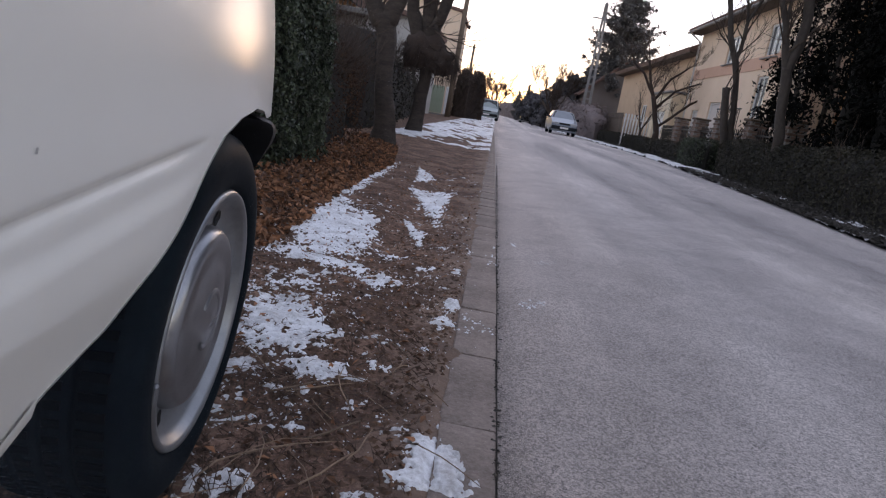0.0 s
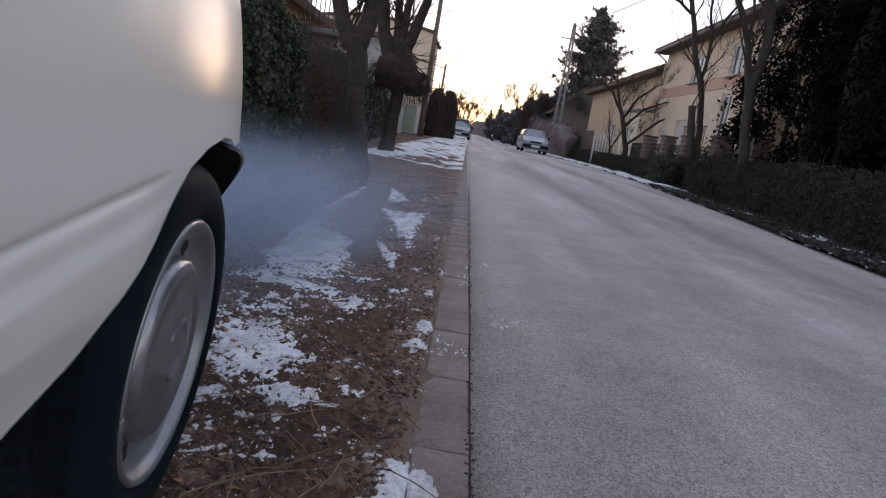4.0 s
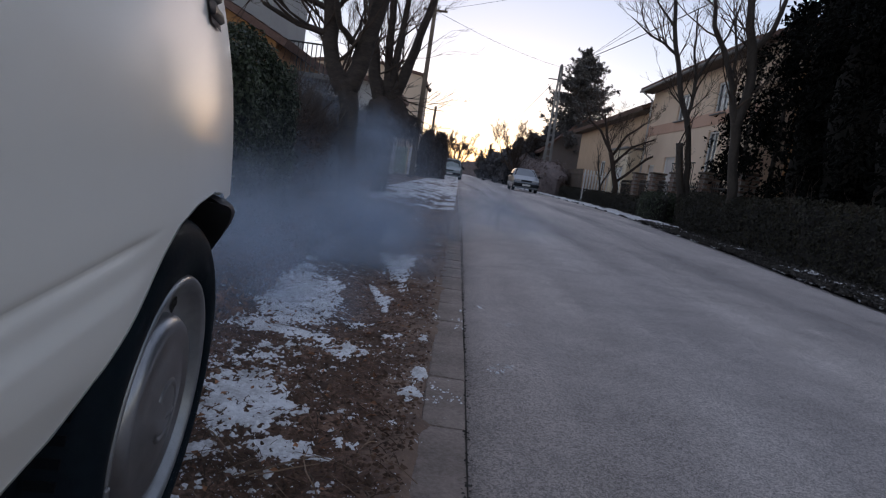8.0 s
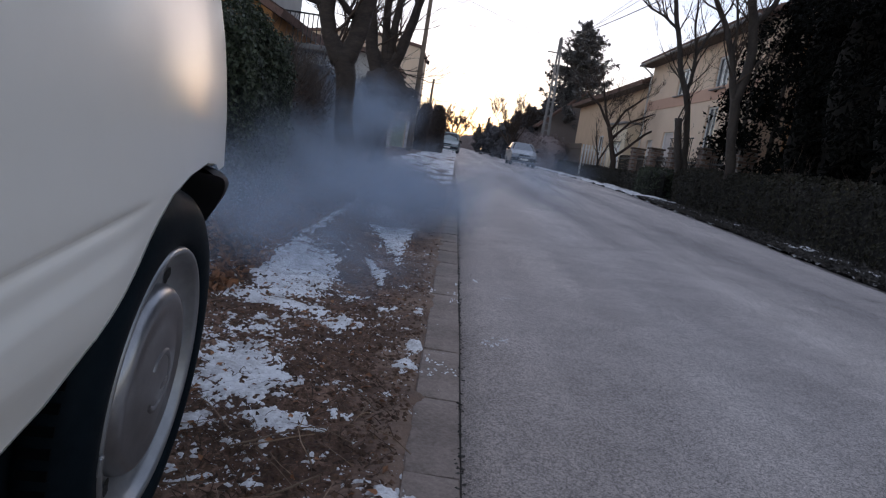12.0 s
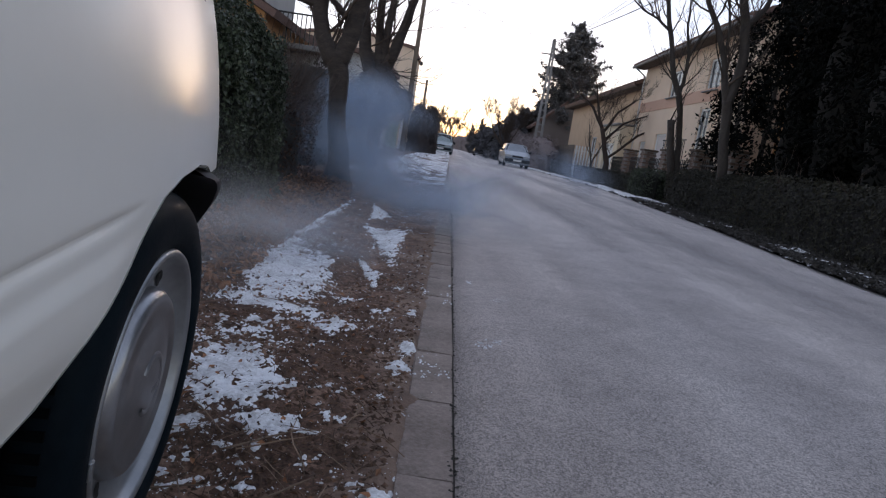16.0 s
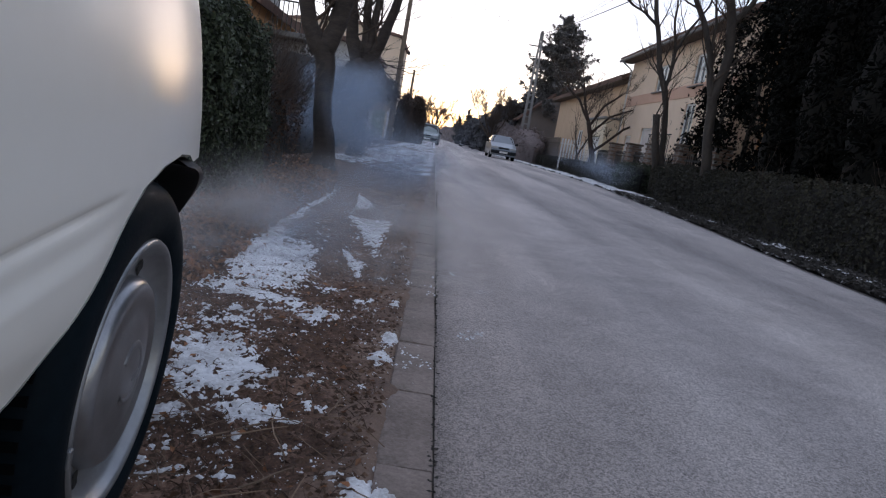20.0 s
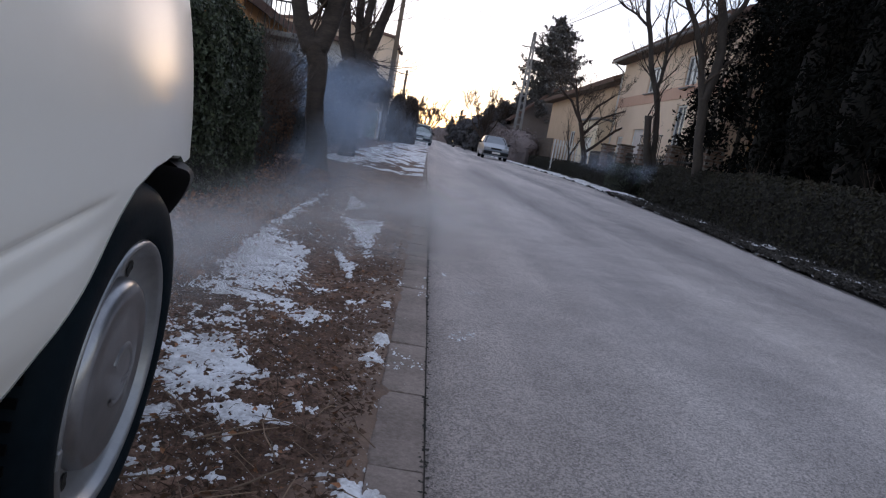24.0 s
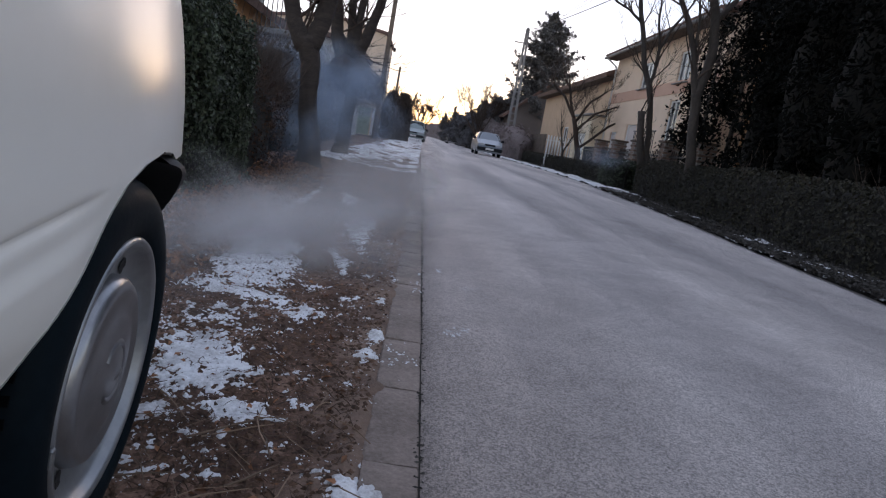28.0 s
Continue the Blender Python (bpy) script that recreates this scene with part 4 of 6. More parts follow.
    # wheels
    def wheel(m, hero):
        g = Geo()
        prof = [(0.196, -0.030), (0.199, -0.012), (0.204, 0.0), (0.214, 0.006), (0.236, 0.009), (0.256, 0.006), (0.270, 0.0), (0.281, -0.010), (0.286, -0.020), (0.287, -0.036)]
        grooves = []
        for x in (-0.062, -0.098, -0.134):
            grooves += [(0.287, x + 0.006), (0.280, x + 0.004), (0.280, x - 0.004), (0.287, x - 0.006)]
        prof += grooves + [(0.288, -0.162), (0.276, -0.180), (0.24, -0.19), (0.20, -0.18)]
        g.lathe(prof, 72)
        wh = g.make("wheel", RUBBER, car, smooth=True, label="worn black tyre on a silver steel wheel")
        wh.matrix_basis = m
        g = Geo()
        for k in range(72):
            a = 2 * math.pi * k / 72
            for x, dx in ((-0.036, 0.016), (-0.080, 0.010), (-0.116, 0.010), (-0.148, 0.010)):
                mm = pose(0, 0, 0, math.degrees(a) + (1.2 if dx == 0.016 else 0)) @ Matrix.Translation((x, 0, 0.2865))
                g.add([tuple(mm @ Vector(p)) for p in ((-dx, -0.008, -0.002), (dx, -0.006, -0.002), (dx, 0.007, -0.002), (-dx, 0.005, -0.002), (-dx, -0.007, 0.0025), (dx, -0.005, 0.0025), (dx, 0.006, 0.0025), (-dx, 0.004, 0.0025))],
                      [(4, 5, 6, 7), (0, 1, 5, 4), (1, 2, 6, 5), (2, 3, 7, 6), (3, 0, 4, 7)])
        g.make("tread", TREAD, wh)
        g = Geo()
        g.lathe([(0.2025, -0.012), (0.2035, -0.001), (0.200, 0.005), (0.195, 0.005), (0.190, -0.001), (0.186, -0.010), (0.179, -0.017), (0.168, -0.023), (0.152, -0.025), (0.136, -0.022), (0.128, -0.028), (0.10, -0.03), (0.0, -0.03)], 72)
        g.make("rim", STEEL, wh, smooth=True, label="worn silver steel rim")
        g = Geo()
        g.lathe([(0.141, -0.035), (0.143, -0.022), (0.140, -0.010), (0.132, -0.001), (0.121, 0.002), (0.108, -0.002), (0.085, 0.002), (0.055, 0.006), (0.030, 0.008), (0.0, 0.009)], 72)
        cap = g.make("hub_cap", CAP, wh, smooth=True, label="dull silver domed hub cap")
        if hero:
            g = Geo()
            for k in range(30):
                a0, a1 = radians(-140 + 285 * k / 30), radians(-140 + 285 * (k + 1) / 30)
                q = []
                for a in (a0, a1):
                    for r, x in ((0.038, 0.0070), (0.041, 0.0092), (0.047, 0.0090), (0.050, 0.0060)):
                        q.append((x, r * math.cos(a), r * math.sin(a)))
                g.add(q, [(0, 1, 5, 4), (1, 2, 6, 5), (2, 3, 7, 6)])
            g.box((0.0058, 0.03, -0.012), (0.006, 0.055, 0.012), 0.002)
            g.make("emblem", CAP, cap, smooth=True, label="raised plain ring emblem")
            for a in (67, 157, 240, 330):
                g = Geo()
                c, s = math.cos(radians(a)), math.sin(radians(a))
                pts = [(-0.022, 0.157 * c, 0.157 * s)]
                for k in range(14):
                    b = 2 * math.pi * k / 14
                    rr, tt = 0.0135 * math.cos(b), 0.0115 * math.sin(b)
                    pts.append((-0.0215 + (0.001 if rr > 0 else -0.001), (0.157 + rr) * c - tt * s, (0.157 + rr) * s + tt * c))
                g.add(pts, [(0, k + 1, (k + 1) % 14 + 1) for k in range(14)])
                g.make("vent_hole", BLACK, wh)
            g = Geo()
            g.box((0.007, -0.208, -0.03), (0.006, 0.012, 0.026), 0.002)
            g.make("balance_weight", STEEL, wh)
        return wh
    wheel(pose(-0.006, -0.006, 0, 0, 1.0, 1.5), True)
    wheel(pose(0, -2.38, 0), True)
    wheel(pose(-1.56, 0, 0, 0, 0, 180), False)
    wheel(pose(-1.56, -2.38, 0, 0, 0, 180), False)
    g = Geo()
    g.tube([(-1.1, 0.2, -0.06), (-1.1, 0.45, -0.05), (-1.1, 0.56, -0.055)], [0.022, 0.022, 0.024], 14)
    g.make("exhaust_pipe", BLACKMETAL, car, smooth=True)


near_car()


# ---- plants ----
def shell_points(r, n, centre, radii, lump=0.25, scale=2.2, low=-1.0):
    """Points and outward normals on an uneven ellipsoid."""
    d = r.normal(size=(n, 3))
    d /= np.linalg.norm(d, axis=1, keepdims=True)
    d = d[d[:, 2] > low]
    k = np.array([1 + lump * noise.noise(Vector(p) * scale + Vector(centre)) for p in d.tolist()]) * (1 - np.abs(r.normal(0, 0.10, len(d))))
    return np.array(centre) + d * np.array(radii) * k[:, None], d


def hedge_body(name, label, line, width, height, mat, leaf, count, seed, category="hedge", lump=0.16, core=0.78, twigs=0, inner=None, twigmat=None):
    """A hedge along a line of (x, y) points: a closed core, by default coloured near black as inner shade, leaves over
    an uneven box, loose twigs.
    """
    r = np.random.RandomState(seed)
    rr = random.Random(seed)
    at = Vector((*line[0], 0))
    hd = holder(name, (at.x, at.y, 0), label, category)
    pts = [Vector(p) for p in line]
    seg = [(b - a).length for a, b in zip(pts, pts[1:])]
    total = sum(seg)

    def place(u):
        d = u * total
        for a, b, s in zip(pts, pts[1:], seg):
            if d <= s or b is pts[-1]:
                k = min(1, d / s)
                w = (b - a).normalized()
                return a + (b - a) * k, Vector((w.y, -w.x))
            d -= s

    def outline(u, a, k):
        """a: 0 at the foot of one side, 1 at the foot of the other."""
        c, side = place(u)
        h = height(u) if callable(height) else height
        end = min(1, (min(u, 1 - u) * total) / (width * 0.5)) ** 0.5
        ang = math.pi * a
        x = math.copysign(abs(math.cos(ang)) ** 0.45, math.cos(ang)) * width / 2 * end
        z = abs(math.sin(ang)) ** 0.45 * h * (0.75 + 0.25 * end)
        p = Vector((c.x + side.x * x, c.y + side.y * x, z))
        q = 1 + lump * noise.noise(p * 2.3) + lump * 0.6 * noise.noise(p * 6.1)
        n = Vector((side.x * math.cos(ang), side.y * math.cos(ang), math.sin(ang) * 0.8))
        mid = Vector((c.x, c.y, z * 0.45))
        return mid + (p - mid) * q * k - at, n

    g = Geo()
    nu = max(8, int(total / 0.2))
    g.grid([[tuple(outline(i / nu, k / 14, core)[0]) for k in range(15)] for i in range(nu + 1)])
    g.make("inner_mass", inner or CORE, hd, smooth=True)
    ps, ns = [], []
    for _ in range(count):
        u, a = rr.random(), rr.random()
        if rr.random() < 0.62:
            a = math.asin(max(0.004, rr.random()) ** 2.2) / math.pi
            a = a if rr.random() < 0.5 else 1 - a
        p, n = outline(u, a, 1 - abs(rr.gauss(0, 0.085)))
        ps.append(p)
        ns.append(n)
    g = Geo()
    leaves_on(g, np.array(ps), np.array(ns) + r.normal(0, 0.55, (count, 3)), leaf, r, aspect=0.65, fold=0.2, vary=0.45)
    g.make("foliage", mat, hd)
    if twigs:
        g = Geo()
        for _ in range(twigs):
            p, n = outline(rr.random(), rr.uniform(0.1, 0.9), 0.8)
            branchlets(g, p, n + Vector((rr.uniform(-0.5, 0.5), rr.uniform(-0.5, 0.5), rr.uniform(0.2, 1.0))), rr.uniform(0.25, 0.5), 0.004, 1, rr, 3)
        g.make("twig_growth", twigmat or TWIGS, hd, kind="stuff")
    return hd


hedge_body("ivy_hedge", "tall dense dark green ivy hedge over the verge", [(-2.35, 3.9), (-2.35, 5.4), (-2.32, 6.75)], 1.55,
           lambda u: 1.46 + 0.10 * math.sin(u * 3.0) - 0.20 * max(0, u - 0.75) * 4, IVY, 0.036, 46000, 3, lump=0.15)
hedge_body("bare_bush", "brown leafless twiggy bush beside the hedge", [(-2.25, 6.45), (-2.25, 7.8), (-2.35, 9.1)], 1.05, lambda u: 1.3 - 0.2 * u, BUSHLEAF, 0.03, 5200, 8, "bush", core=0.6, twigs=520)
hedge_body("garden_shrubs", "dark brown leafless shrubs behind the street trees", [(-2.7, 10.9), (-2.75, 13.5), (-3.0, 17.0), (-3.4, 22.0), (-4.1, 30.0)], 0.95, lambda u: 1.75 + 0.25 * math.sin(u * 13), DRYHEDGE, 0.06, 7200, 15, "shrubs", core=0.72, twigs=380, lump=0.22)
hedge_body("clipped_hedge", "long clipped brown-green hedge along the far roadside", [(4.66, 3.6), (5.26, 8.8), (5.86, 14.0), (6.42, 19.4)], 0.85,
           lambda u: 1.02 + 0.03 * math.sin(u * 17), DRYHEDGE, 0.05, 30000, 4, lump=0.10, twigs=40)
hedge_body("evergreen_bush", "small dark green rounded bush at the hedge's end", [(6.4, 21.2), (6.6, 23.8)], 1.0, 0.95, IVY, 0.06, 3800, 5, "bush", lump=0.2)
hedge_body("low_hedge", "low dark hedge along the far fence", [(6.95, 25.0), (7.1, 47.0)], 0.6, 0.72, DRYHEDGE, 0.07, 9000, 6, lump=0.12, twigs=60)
hedge_body("beech_hedge", "dense brown clipped bush beside the snowy verge", [(-2.05, 42.0), (-2.05, 50.0)], 1.75, 2.95, TWIGS, 0.12, 14000, 9, "bush", lump=0.14, twigs=300, inner=BURR)


def bare_tree(name, label, base, trunk, limbs, mat, seed, twig=1.2, depth=3, wobble=0.25, count=(2, 4), segs=14, least=0.003):
    """trunk and limbs: lists of (x, y, z, radius); limbs end in crooked twigs."""
    rr = random.Random(seed)
    tree = holder(name, (*base, 0), label, "tree")
    sh = Vector((*base, 0))

    def line(spec, n):
        out, rad = [], []
        for (a, b) in zip(spec, spec[1:]):
            for k in range(n):
                t = k / n
                p = Vector(a[:3]).lerp(Vector(b[:3]), t)
                out.append(p - sh + Vector((noise.noise(p * 1.7), noise.noise(p * 1.7 + Vector((9, 0, 0))), 0)) * 0.035)
                rad.append(a[3] + (b[3] - a[3]) * t)
        out.append(Vector(spec[-1][:3]) - sh)
        rad.append(spec[-1][3])
        return out, rad
    g = Geo()
    g.tube(*line(trunk, 6), segs, True, wobble)
    g.make("trunk", mat, tree, smooth=True)
    fine = Geo()
    for spec in limbs:
        g = Geo()
        pts, rad = line(spec, 4)
        g.tube(pts, rad, max(6, segs - 4), True, wobble * 0.6)
        for k in range(1, len(pts)):
            if rr.random() < 0.55 or k == len(pts) - 1:
                d = (pts[k] - pts[k - 1]).normalized()
                out = Vector((rr.uniform(-1, 1), rr.uniform(-1, 1), rr.uniform(-0.2, 0.9)))
                branchlets(fine, pts[k], d * (0.7 if k < len(pts) - 1 else 1.4) + out, twig * rr.uniform(0.6, 1.2), min(rad[k] * 0.5, 0.022), depth, rr, 5, 0.65, 0.1, count, 0.62, least)
        g.make("limb", mat, tree, smooth=True)
    fine.make("twig_growth", TWIGS, tree, kind="stuff")
    return tree


bare_tree("street_tree", "bare street tree with ringed bark and forked trunk", (-1.60, 9.2),
          [(-1.56, 9.2, -0.05, 0.22), (-1.59, 9.2, 0.22, 0.145), (-1.65, 9.2, 0.6, 0.122), (-1.69, 9.2, 1.0, 0.116), (-1.72, 9.2, 1.35, 0.122), (-1.79, 9.2, 1.68, 0.15)],
          [[(-1.82, 9.2, 1.56, 0.13), (-1.99, 9.2, 1.85, 0.110), (-2.09, 9.2, 2.15, 0.105), (-2.14, 9.2, 2.75, 0.10), (-2.35, 9.25, 4.6, 0.07)],
           [(-1.76, 9.2, 1.56, 0.13), (-1.63, 9.2, 1.88, 0.115), (-1.57, 9.2, 2.25, 0.115), (-1.42, 9.2, 2.9, 0.105), (-1.05, 9.1, 4.6, 0.07)],
           [(-2.10, 9.2, 2.25, 0.05), (-2.5, 9.1, 2.32, 0.04), (-2.95, 9.0, 2.5, 0.025)],
           [(-2.10, 9.2, 2.55, 0.05), (-2.6, 9.3, 2.75, 0.035), (-3.1, 9.4, 2.75, 0.02)],
           [(-1.72, 9.2, 2.15, 0.05), (-1.95, 9.0, 2.35, 0.04), (-2.1, 8.8, 3.2, 0.025)]], BARK, 21, 1.3, 3, count=(3, 5))
tree_b = bare_tree("street_tree", "bare pollarded street tree with a shaggy burr", (-1.78, 14.0),
          [(-1.76, 14, -0.05, 0.2), (-1.74, 14, 0.3, 0.135), (-1.67, 14, 1.05, 0.12), (-1.70, 14, 1.9, 0.18), (-1.75, 14, 2.1, 0.2)],
          [[(-1.85, 14, 1.7, 0.15), (-2.13, 14, 2.35, 0.13), (-2.2, 14, 2.9, 0.12), (-2.42, 14, 4.6, 0.08)],
           [(-1.80, 14, 1.95, 0.10), (-1.86, 14, 2.6, 0.085), (-1.92, 14, 3.9, 0.07), (-1.95, 14, 5.4, 0.04)],
           [(-1.70, 14, 1.95, 0.13), (-1.55, 14, 2.3, 0.115), (-1.30, 14, 3.25, 0.085), (-1.10, 14, 4.0, 0.07), (-0.85, 14, 5.2, 0.04)],
           [(-1.75, 14, 2.0, 0.09), (-1.72, 14, 2.7, 0.08), (-1.62, 14, 3.6, 0.06), (-1.6, 14, 5.0, 0.035)],
           [(-2.15, 14, 2.45, 0.07), (-1.95, 14, 2.2, 0.06), (-1.8, 14, 2.05, 0.06)]], BARK, 22, 1.2, 3, count=(3, 4))


def burr():
    """A shaggy burr of dense short shoots, hanging down on the road side of the pollarded head."""
    rr = random.Random(31)
    g = Geo()
    for _ in range(1500):
        d = Vector((rr.gauss(0, 1), rr.gauss(0, 1), rr.gauss(0, 0.8))).normalized()
        c = Vector((0.0, 0, 1.62)) if rr.random() < 0.6 else Vector((0.36, 0, 1.42))
        s = c + Vector((d.x * 0.34, d.y * 0.30, d.z * 0.30))
        branchlets(g, s, d * 0.7 + Vector((0.1, 0, -0.75)), rr.uniform(0.10, 0.26), 0.005, 0, rr, 3)
    g.make("burr_growth", BURR, tree_b, kind="stuff")
    for n, (cx, cz, rx, rz) in enumerate(((0.0, 1.62, 0.46, 0.36), (0.36, 1.45, 0.28, 0.27))):
        g = Geo()
        rows = []
        for i in range(15):
            a = math.pi * i / 14
            row = []
            for k in range(29):
                b = 2 * math.pi * k / 28
                d = Vector((math.sin(a) * math.cos(b), math.sin(a) * math.sin(b), math.cos(a)))
                q = 1 + 0.4 * noise.noise(d * 2.6 + Vector((4 + n, 0, 0)))
                row.append((cx + d.x * rx * q, d.y * 0.36 * q, cz + d.z * rz * q))
            rows.append(row)
        g.grid(rows)
        g.make("burr", BURR, tree_b, smooth=True)


burr()
bare_tree("street_tree", "bare grey tree with a sawn-off second stem", (6.30, 19.2),
          [(6.36, 19.2, -0.05, 0.133), (6.24, 19.2, 1.0, 0.090), (6.19, 19.2, 1.7, 0.078), (6.06, 19.2, 2.45, 0.078), (5.93, 19.2, 2.98, 0.086), (5.80, 19.2, 3.25, 0.082)],
          [[(6.13, 19.12, 0.7, 0.101), (6.02, 19.12, 1.3, 0.105), (5.81, 19.12, 2.33, 0.101)],
           [(5.82, 19.2, 3.2, 0.078), (5.67, 19.2, 3.55, 0.074), (5.55, 19.2, 3.93, 0.066), (5.30, 19.2, 4.8, 0.066), (5.13, 19.2, 5.4, 0.058), (4.9, 19.2, 7.2, 0.035), (4.8, 19.2, 8.6, 0.016)],
           [(5.90, 19.2, 3.02, 0.058), (5.97, 19.2, 3.38, 0.051), (5.99, 19.2, 4.08, 0.043), (6.26, 19.2, 4.73, 0.035), (6.63, 19.2, 5.4, 0.027), (6.9, 19.2, 6.6, 0.016)],
           [(5.98, 19.2, 4.05, 0.039), (5.80, 19.2, 4.9, 0.031), (5.7, 19.2, 6.0, 0.016)],
           [(5.30, 19.2, 4.70, 0.043), (4.95, 19.2, 4.95, 0.035), (4.55, 19.2, 5.1, 0.027), (3.9, 19.1, 5.5, 0.012)],
           [(5.13, 19.2, 5.4, 0.039), (4.6, 19.2, 6.0, 0.023), (4.2, 19.1, 6.8, 0.012)]], GREYBARK, 23, 1.3, 3, least=0.004)
bare_tree("street_tree", "bare grey forked tree before dark conifers", (5.72, 14.5),
          [(5.78, 14.5, -0.05, 0.133), (5.66, 14.5, 0.9, 0.098), (5.57, 14.5, 1.5, 0.094), (5.52, 14.5, 2.2, 0.098), (5.46, 14.5, 2.5, 0.109)],
          [[(5.46, 14.5, 2.4, 0.078), (5.34, 14.5, 2.85, 0.066), (5.21, 14.5, 3.3, 0.062), (4.92, 14.5, 3.95, 0.058), (4.68, 14.5, 4.4, 0.051), (4.4, 14.5, 5.8, 0.023)],
           [(5.47, 14.5, 2.4, 0.101), (5.57, 14.5, 2.9, 0.101), (5.62, 14.5, 3.5, 0.098), (5.51, 14.5, 4.05, 0.094), (5.37, 14.5, 4.5, 0.086), (5.2, 14.5, 6.0, 0.039)],
           [(5.53, 14.5, 3.95, 0.062), (5.84, 14.5, 4.45, 0.055), (6.2, 14.5, 5.8, 0.031)],
           [(5.21, 14.5, 3.3, 0.039), (5.2, 14.5, 3.9, 0.031), (5.05, 14.5, 4.7, 0.016)]], GREYBARK, 24, 1.2, 3, least=0.004)
bare_tree("fruit_tree", "small crooked bare fruit tree behind the bush", (7.02, 30.9),
          [(7.04, 30.9, -0.19, 0.167), (6.95, 30.9, 1.00, 0.119), (6.69, 30.9, 1.89, 0.107), (6.47, 30.9, 2.49, 0.101)],
          [[(6.50, 30.9, 2.43, 0.071), (5.91, 30.9, 3.38, 0.054), (5.32, 30.9, 3.79, 0.036)],
           [(6.47, 30.9, 2.49, 0.071), (6.21, 30.9, 3.20, 0.059), (5.97, 30.9, 4.15, 0.036)],
           [(6.57, 30.9, 2.37, 0.065), (7.10, 30.9, 3.32, 0.054), (7.76, 30.9, 3.91, 0.036)],
           [(6.69, 30.9, 2.01, 0.059), (7.40, 30.9, 2.84, 0.048), (8.35, 30.9, 3.32, 0.030)],
           [(6.95, 30.9, 1.24, 0.065), (7.52, 30.9, 1.77, 0.059), (8.11, 30.9, 2.39, 0.054), (9.18, 30.9, 3.02, 0.024)]], BURR, 25, 0.95, 3, count=(4, 5), least=0.005)
bare_tree("sapling", "thin pale bare sapling by the white gate", (7.13, 35.0), [(7.13, 35.0, -0.15, 0.068), (7.13, 35.0, 1.04, 0.051)],
          [[(7.13, 35.0, 0.93, 0.045), (6.91, 35.0, 1.83, 0.034), (6.68, 35.0, 2.85, 0.017)], [(7.13, 35.0, 0.93, 0.045), (7.47, 35.0, 1.83, 0.034), (8.15, 35.0, 2.85, 0.017)]], GREYBARK, 26, 0.8, 2)
for k, (x, y, h) in enumerate(((-3.6, 60, 3.3), (-0.5, 78, 3.6), (-1.8, 105, 3.8), (-4.8, 52, 3.2), (4.5, 62, 4.1), (3.6, 120, 4), (-2.5, 72, 3.4))):
    bare_tree("far_tree", "distant bare tree against the evening glow", (x, y), [(x, y, -0.05, 0.14), (x + 0.1, y, h * 0.35, 0.10)],
              [[(x + 0.1, y, h * 0.3, 0.08), (x + dx * h * 0.25, y + dy, h * 0.65, 0.05), (x + dx * h * 0.35, y + dy, h * 0.95, 0.02)] for dx, dy in ((-1, 0.3), (0.1, -0.4), (1, 0.2), (0.5, 0.6), (-0.5, -0.2))],
              TWIGS, 40 + k, h * 0.26, 3, count=(5, 7), segs=7, least=0.009)


def spruce(base, height, radius, seed, label, step=0.17, name="spruce_tree", low=0.12):
    rr = random.Random(seed)
    tree = holder(name, (*base, 0), label, "tree")
    g = Geo()
    g.tube([(0, 0, -0.05), (0.02, 0, height * 0.5), (0, 0, height)], [0.15, 0.09, 0.01], 8)
    g.make("trunk", GREYBARK, tree, smooth=True)
    br, ps, ns = Geo(), [], []
    z = height * low
    while z < height * 0.99:
        reach = radius * (1 - z / height) ** 0.62 * rr.uniform(0.75, 1.1) + 0.08
        for _ in range(rr.randint(5, 8)):
            a = rr.uniform(0, 2 * math.pi)
            length = reach * rr.uniform(0.45, 1.15)
            d, foot = Vector((math.cos(a), math.sin(a), 0)), z + rr.uniform(-1, 1) * step
            lift = rr.uniform(-0.1, 0.35) + 0.25 * z / height
            bough = lambda t: Vector((0, 0, foot)) + d * (length * t) + Vector((0, 0, length * (lift * t * t - 0.12 * t)))
            br.tube([bough(t) for t in (0, 0.33, 0.66, 1)], [0.018, 0.012, 0.008, 0.003], 3, False)
            for _ in range(int(10 + length * 27)):
                t = rr.uniform(0.15, 1.06)
                wide = 0.05 + 0.13 * (1 - t) * length
                ps.append(bough(t) + Vector((rr.gauss(0, wide), rr.gauss(0, wide), -abs(rr.gauss(0, 0.16)))))
                ns.append((rr.gauss(0, 0.8), rr.gauss(0, 0.8), 0.8))
        z += step * rr.uniform(0.7, 1.3)
    br.make("branch_growth", GREYBARK, tree, kind="stuff")
    g = Geo()
    leaves_on(g, np.array(ps), np.array(ns), 0.34, np.random.RandomState(seed), aspect=0.38, fold=-0.12)
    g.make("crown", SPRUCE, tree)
    return tree


spruce((9.75, 62.0), 13.1, 5.4, 51, "dark spruce standing behind the wooden fence", step=0.19, low=0.30)
for k, (x, y, h) in enumerate(((3.9, 100, 5.4), (3.0, 112, 4.6), (4.9, 92, 4.2))):
    spruce((x, y), h, 1.1, 60 + k, "distant pointed conifer against the glow", step=0.4, name="cypress")


